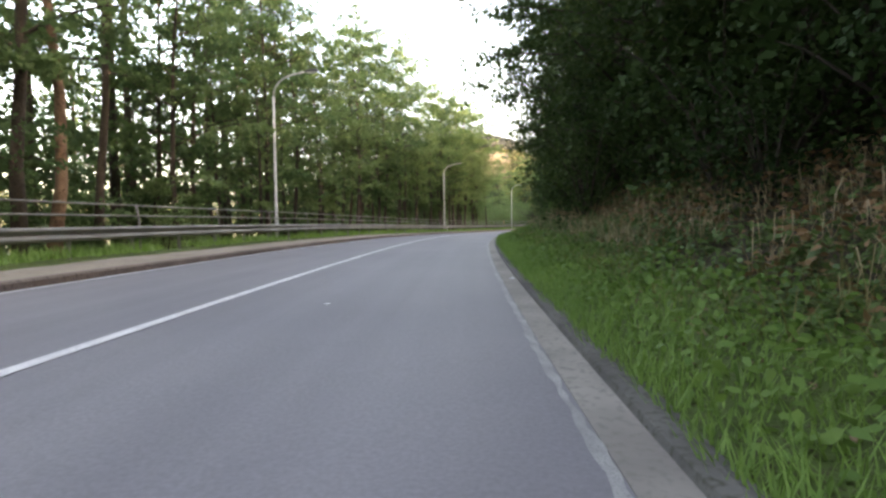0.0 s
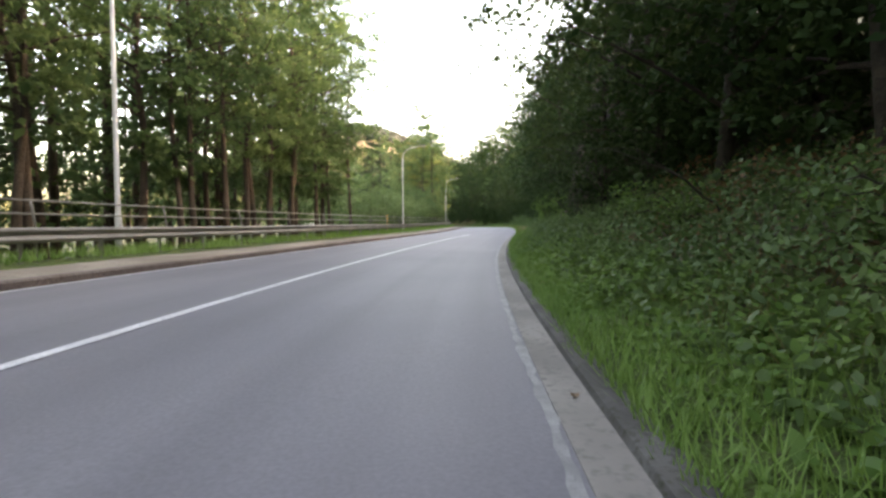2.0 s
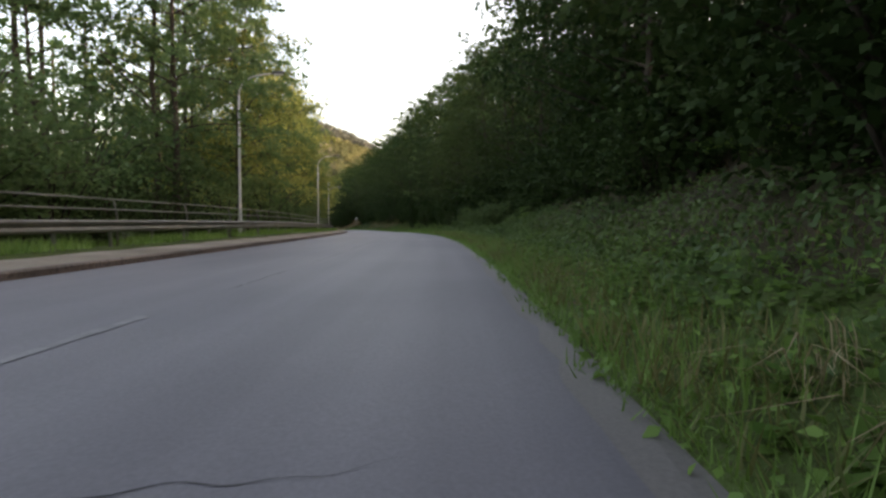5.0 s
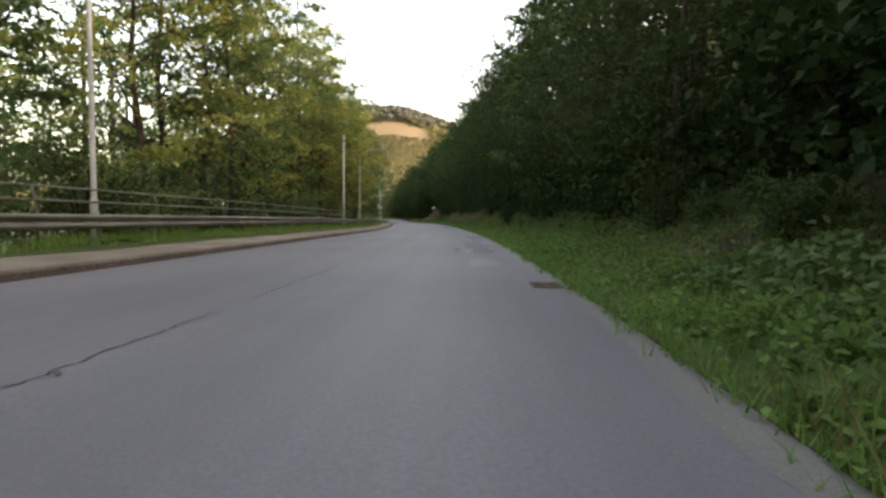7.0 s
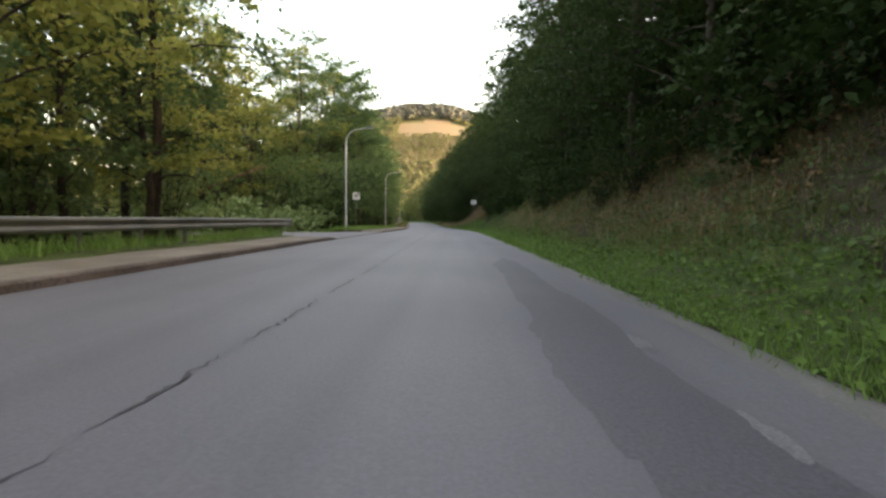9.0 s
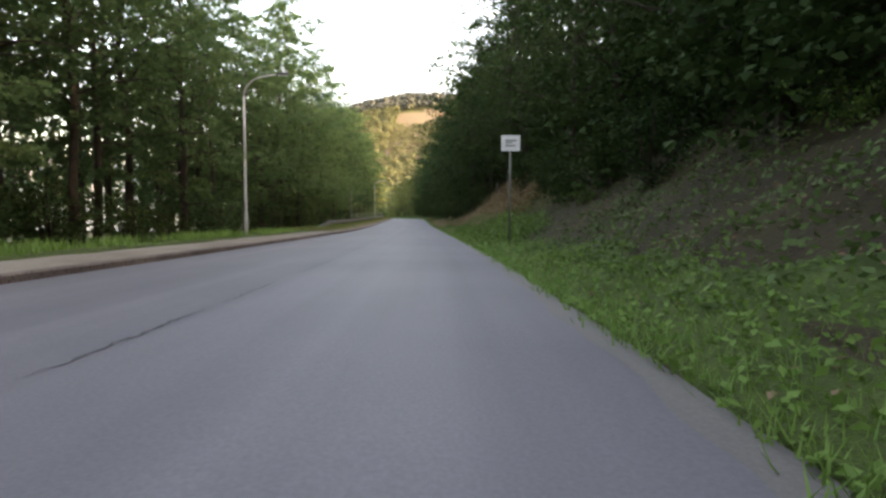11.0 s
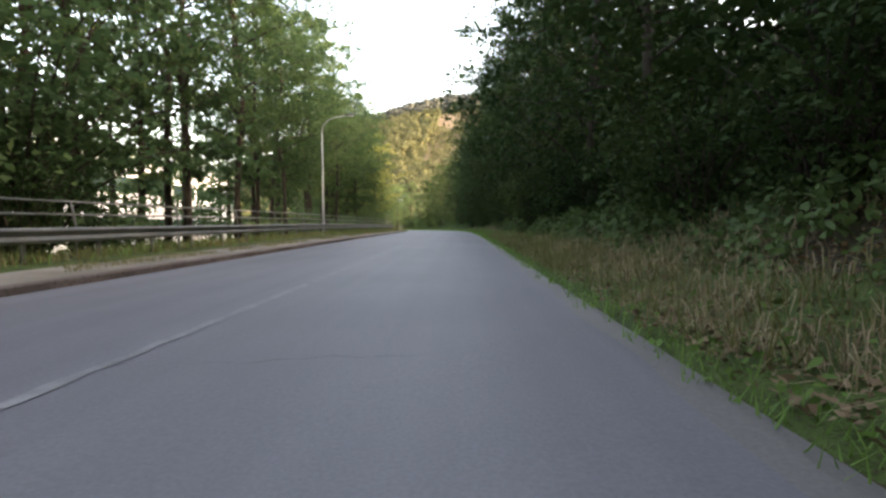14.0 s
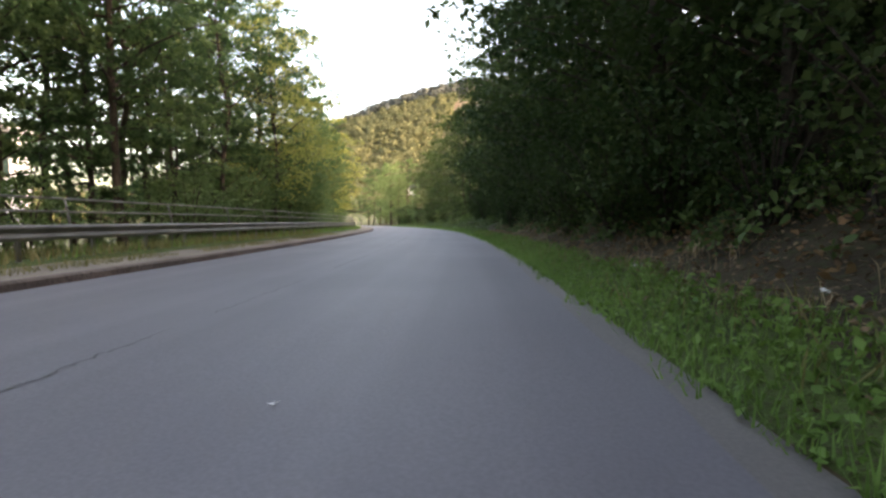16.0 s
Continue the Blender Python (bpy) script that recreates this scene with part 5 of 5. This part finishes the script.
for s0, s1, n, hi, o1 in ((-8, 84, 42000, 0.13, 5.0), (84, 200, 60000, 0.13, 6.4), (200, 372, 60000, 0.15, 5.2), (372, 445, 9000, 0.3, 5.0)):
    s, o = field(n, s0, s1, 3.54, o1, 1.2)
    o = np.maximum(o, 3.58 + 0.08 * wob(s, 0, 1.9))
    k = ~((s > 280) & (s < 318) & (rng.uniform(0, 1, n) < 0.75)) & ~((s > 326) & (o > 4.6 + 0.25 * wob(s, 1, 3.7)))
    g.append(blades(s[k], o[k], 0.0, hi, 0.014, 1.1))
s, o = field(60000, -8, 84, 3.56, 4.9, 1.3)
for s0, s1, n, hi, o0, o1 in ((0, 76, 9000, 0.2, 3.64, 4.7), (76, 140, 11000, 0.3, 3.62, 4.7), (140, 205, 9000, 0.22, 3.62, 5.5), (318, 372, 5000, 0.24, 3.62, 4.5)):
    s, o = field(n, s0, s1, o0, o1)
    k = swell(s, o, 0.7) > 0.42
    g.append(blades(s[k], o[k], 0.0, hi, 0.013, 0.7))
g2 = [scatter_leaves(at(s, o, lie(s, o) + rng.uniform(0, 0.16, len(s)) * np.clip((o - 3.5) / 0.6, 0.25, 1) + 0.02), 0.06, 0.035, up=1.0)]
s, o = field(46000, 84, 372, 3.56, 5.6, 1.2)
k = ~((s > 280) & (s < 318) & (rng.uniform(0, 1, 46000) < 0.8)) & ~((s > 326) & (o > 4.6 + 0.25 * wob(s, 1, 3.7)))
s, o = s[k], o[k]
g2.append(scatter_leaves(at(s, o, lie(s, o) + rng.uniform(0, 0.15, len(s)) * np.clip((o - 3.5) / 0.6, 0.25, 1) + 0.02), 0.08, 0.045, up=1.0))
thing("verge_weeds", "low bright green weeds along the road's edge", "weeds", me=quads_of("verge_weeds", np.concatenate(g2), 4, GRASS), kind="stuff")
thing("verge_grass", "short green grass along the road's edge", "grass", me=quads_of("verge_grass", np.concatenate(g), 3, GRASS), kind="stuff")
g = []
for s0, s1, n in ((-30, 205, 60000), (205, 240, 10000), (240, 262, 4000), (262, 372, 5000), (372, 445, 6000)):
    s, o = field(n, s0, s1, -8.2, -5.25)
    k = (patchy(s, o, 0.7, 9.0) > -0.4) & ~((s > 206) & (s < 219) & (o > -14))
    g.append(blades(s[k], o[k], 0.1, 0.26, 0.03, 0.9))
s, o = field(9000, 208, 232, -16, -8.5)
k = o < -5.6 - 8.5 * smooth(206.5, 209.5, s) * (1 - smooth(213, 221, s)) - 0.2
g.append(blades(s[k], o[k], 0.2, 0.3, 0.03, 0.9))
thing("verge_grass", "rough grass and weeds under the guardrail", "grass", me=quads_of("verge_grass", np.concatenate(g), 3, GRASS), kind="stuff")
g = []
for s0, s1, n, o0, o1, hi in ((-6, 40, 7000, 5.2, 7.6, 0.7), (82, 98, 1600, 4.0, 6.5, 0.45), (192, 226, 6000, 5.4, 8.6, 0.6), (256, 276, 9000, 4.8, 8.4, 0.6), (258, 275, 2600, 5.2, 8.4, 1.15), (280, 306, 8000, 4.2, 6.6, 0.5), (262, 306, 12000, 3.8, 5.4, 0.24), (296, 310, 2200, 4.0, 5.6, 0.4), (308, 322, 800, 3.8, 5.0, 0.34), (320, 342, 900, 4.2, 5.2, 0.3), (342, 372, 900, 4.4, 6.4, 0.3), (119, 135, 900, 3.7, 4.4, 0.16)):
    s, o = field(n // 9, s0, s1, o0, o1)
    k = patchy(s, o, 0.2, 5.0) > -0.3
    s, o = np.repeat(s[k], 9), np.repeat(o[k], 9)
    g.append(stalks(s + rng.normal(0, 0.09, len(s)), np.maximum(o + rng.normal(0, 0.09, len(s)), 3.68), hi, 0.009))
thing("dry_grass", "dry tan grass stalks on the bank", "grass", me=quads_of("dry_grass", np.concatenate(g), 4, DRY), kind="stuff")
s, o = field(60000, -8, 372, 3.8, 8.5, 0.8)
k = patchy(s, o, 2.2, 8.0) > -0.1
s, o = s[k], o[k]
for s0, s1, o0, o1, n in ((262, 302, 3.66, 4.2, 3500), (246, 262, 3.66, 4.6, 1500), (278, 320, 3.75, 5.8, 9000), (324, 372, 4.5, 6.9, 12000), (36, 56, 5.4, 7.0, 2500)):
    ss, oo = field(n, s0, s1, o0, o1)
    s, o = np.r_[s, ss], np.r_[o, oo]
p = at(s, o, lie(s, o) + 0.06)
thing("leaf_litter", "fallen brown leaves on the bank", "leaf litter", me=quads_of("leaf_litter", scatter_leaves(p, 0.065, 0.045, up=1.5), 4, LITTER), kind="stuff")


# ---- far hill's wood ----
def far_wood(name, label, n, x0, x1, y0, y1, keep, size, material):
    x, y = rng.uniform(x0, x1, n), rng.uniform(y0, y1, n)
    k = keep(x, y)
    x, y = x[k], y[k]
    ix = np.clip(np.searchsorted(xs, x) - 1, 0, len(xs) - 2)
    iy = np.clip(np.searchsorted(ys, y) - 1, 0, len(ys) - 2)
    Z = gz.reshape(n0, n1)
    u, w = (x - xs[ix]) / (xs[ix + 1] - xs[ix]), (y - ys[iy]) / (ys[iy + 1] - ys[iy])
    z = Z[iy, ix] * (1 - u) * (1 - w) + Z[iy, ix + 1] * u * (1 - w) + Z[iy + 1, ix] * (1 - u) * w + Z[iy + 1, ix + 1] * u * w
    c = np.stack([x, y, z], 1)
    m = 34
    h = rng.uniform(0.7, 1.3, len(c)) * size
    d = rng.normal(0, 1, (len(c), m, 3))
    d /= np.linalg.norm(d, axis=2)[:, :, None]
    d[:, :, 2] = np.abs(d[:, :, 2]) * 1.2 - 0.25
    q = c[:, None] + d * (h[:, None, None] * [0.34, 0.34, 0.42]) * rng.uniform(0.75, 1, (len(c), m, 1)) + np.stack([0 * h, 0 * h, h * 0.5], 1)[:, None]
    d, q = d.reshape(-1, 3) + rng.normal(0, 0.25, (len(c) * m, 3)), q.reshape(-1, 3)
    d /= np.linalg.norm(d, axis=1)[:, None]
    u = np.cross(d, rng.normal(size=d.shape))
    u /= np.linalg.norm(u, axis=1)[:, None] + 1e-9
    w = np.cross(d, u)
    k = size * 0.135 * rng.uniform(0.7, 1.3, (len(q), 1))
    thing(name, label, "wood", me=quads_of(name, np.stack([q - u * k, q - w * k * 0.8, q + u * k, q + w * k * 0.8], 1), 4, material), kind="stuff")


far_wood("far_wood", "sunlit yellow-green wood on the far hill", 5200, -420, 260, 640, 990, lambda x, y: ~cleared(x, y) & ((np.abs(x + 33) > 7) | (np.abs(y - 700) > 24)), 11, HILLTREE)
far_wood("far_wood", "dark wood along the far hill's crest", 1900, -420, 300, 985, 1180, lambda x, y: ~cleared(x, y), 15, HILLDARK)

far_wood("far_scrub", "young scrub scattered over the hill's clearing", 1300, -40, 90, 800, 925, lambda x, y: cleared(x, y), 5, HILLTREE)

# ---- white industrial building across the valley floor ----
hall = thing("industrial_hall", "white panelled industrial hall with dark window bands", "building", spot(345, -49, -1.8, 0))
v, f = [], []
box(v, f, (-14, -38, 0), (14, 38, 10.5))
part("wall", mesh_of("wall", v, f, WHITE), hall)
v, f = [], []
box(v, f, (-14.4, -38.4, 10.5), (14.4, 38.4, 11.0))
part("roof", mesh_of("roof", v, f, ROOFM), hall)
v, f = [], []
box(v, f, (14.0, -2.75, 0), (14.06, 2.75, 1.7))
pane = mesh_of("window", v, f, GLASSBAND)
v, f = [], []
box(v, f, (13.98, -3.0, -0.12), (14.12, 3.0, 0.0))
sill = mesh_of("sill", v, f, WHITE)
for z in (2.0, 6.6):
    for y in np.arange(-34, 35, 6.1):
        w = part("window", pane, hall, "dark green tinted window band", m=pose(0, float(y), z))
        part("sill", sill, w)
def ground_at(x, y):
    ix, iy = np.clip(np.searchsorted(xs, x) - 1, 0, len(xs) - 2), np.clip(np.searchsorted(ys, y) - 1, 0, len(ys) - 2)
    return float(gz.reshape(n0, n1)[iy:iy + 2, ix:ix + 2].mean())


house = thing("house", "white gabled house at the foot of the far hill", "house", pose(-31, 716, ground_at(-31, 716), 0, 0, 8))
v, f = [], []
box(v, f, (-5, -4, -3), (5, 4, 5.5))
part("wall", mesh_of("wall", v, f, WHITE), house)
v = [(-5.5, -4.6, 5.5), (5.5, -4.6, 5.5), (5.5, 4.6, 5.5), (-5.5, 4.6, 5.5), (-5.5, 0, 9.0), (5.5, 0, 9.0)]
part("roof", mesh_of("roof", v, [(0, 1, 5, 4), (2, 3, 4, 5), (3, 0, 4), (1, 2, 5), (3, 2, 1, 0)], DARKM), house)
v, f = [], []
box(v, f, (-0.55, -4.06, 0), (0.55, -4.0, 1.4))
win = mesh_of("window", v, f, GLASSBAND)
for x in (-3.2, 0.0, 3.2):
    for z in (0.6, 3.3):
        part("window", win, house, m=pose(x, 0, z))

for p in PROTO:
    if p not in used:
        for k in p.children_recursive:
            bpy.data.objects.remove(k)
        bpy.data.objects.remove(p)


# ---- small litter on road and verge ----
def fallen_leaf(s, o, dz, size, turn, seed):
    r = np.random.default_rng(seed)
    v, f = [(0, 0, 0.004)], []
    n = 14
    for i in range(n):
        q = i / n * 6.2832
        k = size * (0.55 + 0.45 * abs(math.cos(2.5 * q)) ** 0.7) * r.uniform(0.85, 1.1)
        v.append((math.cos(q) * k, math.sin(q) * k * 0.8, 0.004 + 0.35 * size * abs(math.sin(q)) * r.uniform(0.5, 1)))
        f.append((0, 1 + i, 1 + (i + 1) % n))
    me_ = mesh_of("blade", v, f, LITTER)
    t = thing("fallen_leaf", "curled brown fallen leaf on the asphalt", "leaf", spot(s, o, dz, turn), group="fallen leaves")
    part("blade", me_, t)
    v, f = [], []
    tube(v, f, [(-size * 0.9, 0, 0.004), (-size * 1.6, 0.01, 0.006)], 0.003, 4)
    part("stalk", mesh_of("stalk", v, f, BARK), t)


for i, (s, o, z, k) in enumerate(((287.71, 0.53, 0.033, 0.075), (138.06, 0.06, 0.04, 0.03), (42.0, 3.4, 0.015, 0.035), (52.6, 3.4, 0.015, 0.04), (278.5, 3.3, 0.01, 0.04), (262, 3.2, 0.01, 0.04), (309.5, 3.25, 0.01, 0.04), (60, 3.4, 0.015, 0.035))):
    fallen_leaf(s, o, z, k, 40 * i, i)


def scrap(s, o, dz, size, seed):
    r = np.random.default_rng(seed)
    n = 4
    v, f = [], []
    for i in range(n):
        for j in range(n):
            v.append(((i / 3 - 0.5) * size + r.normal(0, 0.01), (j / 3 - 0.5) * size * 0.7 + r.normal(0, 0.01), 0.012 + abs(r.normal(0, 0.22 * size))))
    for i in range(n - 1):
        for j in range(n - 1):
            q = i * n + j
            f.append((q, q + n, q + n + 1, q + 1))
    me_ = mesh_of("scrap", v, f, SIGNW)
    t = thing("paper_scrap", "crumpled white paper scrap lying by the road", "litter", spot(s, o, dz, r.uniform(0, 360)), me=me_, group="litter")


for i, (s, o, z, k) in enumerate(((61.79, 2.37, 0.012, 0.03), (1.18, 1.28, 0.026, 0.04), (343.7, 1.45, 0.024, 0.03), (3.4, 3.4, 0.014, 0.07), (257.0, 1.9, 0.018, 0.03), (127.5, 1.9, 0.018, 0.03))):
    scrap(s, o, z, k, i)
for i, (s, o, k) in enumerate(((288.68, 3.95, 0.09), (344.5, 4.5, 0.06), (349.86, 4.74, 0.06), (347.26, 4.3, 0.05))):
    scrap(s, o, float(lie(s, o)) + 0.22, k, 20 + i)


# ---- dead branches on the bank ----
def dead_branch(s, o, ln, turn, rise, seed):
    r = np.random.default_rng(seed)
    t = thing("dead_branch", "bare grey dead branch lying in the brambles", "branch", spot(s, o, float(lie(s, o)) + 0.15, turn), group="dead branches")
    pts = [(0, 0, -0.4)]
    for q in np.linspace(0.15, 1, 6):
        pts.append((ln * q, r.normal(0, 0.12), rise * q + r.normal(0, 0.08)))
    v, f = [], []
    tube(v, f, pts, [0.026, 0.025, 0.022, 0.018, 0.014, 0.01, 0.005], 6)
    part("limb", mesh_of("limb", v, f, BARK, True), t)
    for q in (2, 3, 4, 5):
        v, f = [], []
        p = pts[q]
        a_ = r.uniform(-1.2, 1.2)
        tube(v, f, [p, (p[0] + 0.35, p[1] + 0.4 * a_, p[2] + 0.25), (p[0] + 0.8, p[1] + 0.8 * a_, p[2] + 0.3)], [0.009, 0.006, 0.003], 5)
        part("twig", mesh_of("twig", v, f, BARK, True), t)


for i, (s, o, ln, turn, rise) in enumerate(((45.5, 6.6, 2.4, 20, 1.4), (47.5, 6.8, 2.0, 200, 0.9), (22, 5.9, 1.6, 120, 0.35), (24.5, 6.1, 1.8, 60, 0.4), (26, 5.9, 1.4, 160, 0.3), (23.2, 5.8, 1.3, 200, 0.45), (25.3, 6.0, 1.5, 100, 0.5), (10.5, 6.2, 1.5, 80, 0.8), (323, 5.6, 1.6, 140, 0.8), (346, 6.0, 1.7, 60, 0.6))):
    dead_branch(s, o, ln, turn, rise, 30 + i)


# ---- leaning bare trunk by the lay-by ----
v, f = [], []
lean = [(0.0, 0.0, -0.5), (2.6, 0.2, 1.7), (5.2, 0.1, 2.75), (7.8, -0.2, 3.75), (9.6, 0.0, 4.45), (10.9, 0.2, 4.95)]
tube(v, f, lean, [0.16, 0.14, 0.12, 0.1, 0.075, 0.04], 8)
leaner = thing("leaning_trunk", "bare golden-brown trunk leaning through the yellow trees", "tree trunk", spot(219, -22.5, float(lie(219, -22.5)) + 1.2))
part("trunk", mesh_of("trunk", v, f, PINEBARK, True), leaner)
for q, dy, dz in ((3, 0.5, 0.7), (4, -0.3, 0.6)):
    v, f = [], []
    x, y, z = lean[q]
    tube(v, f, [(x, y, z), (x + 0.6, y + dy * 0.6, z + dz * 0.6), (x + 1.3, y + dy, z + dz)], [0.05, 0.035, 0.015], 6)
    part("limb", mesh_of("limb", v, f, PINEBARK, True), leaner)
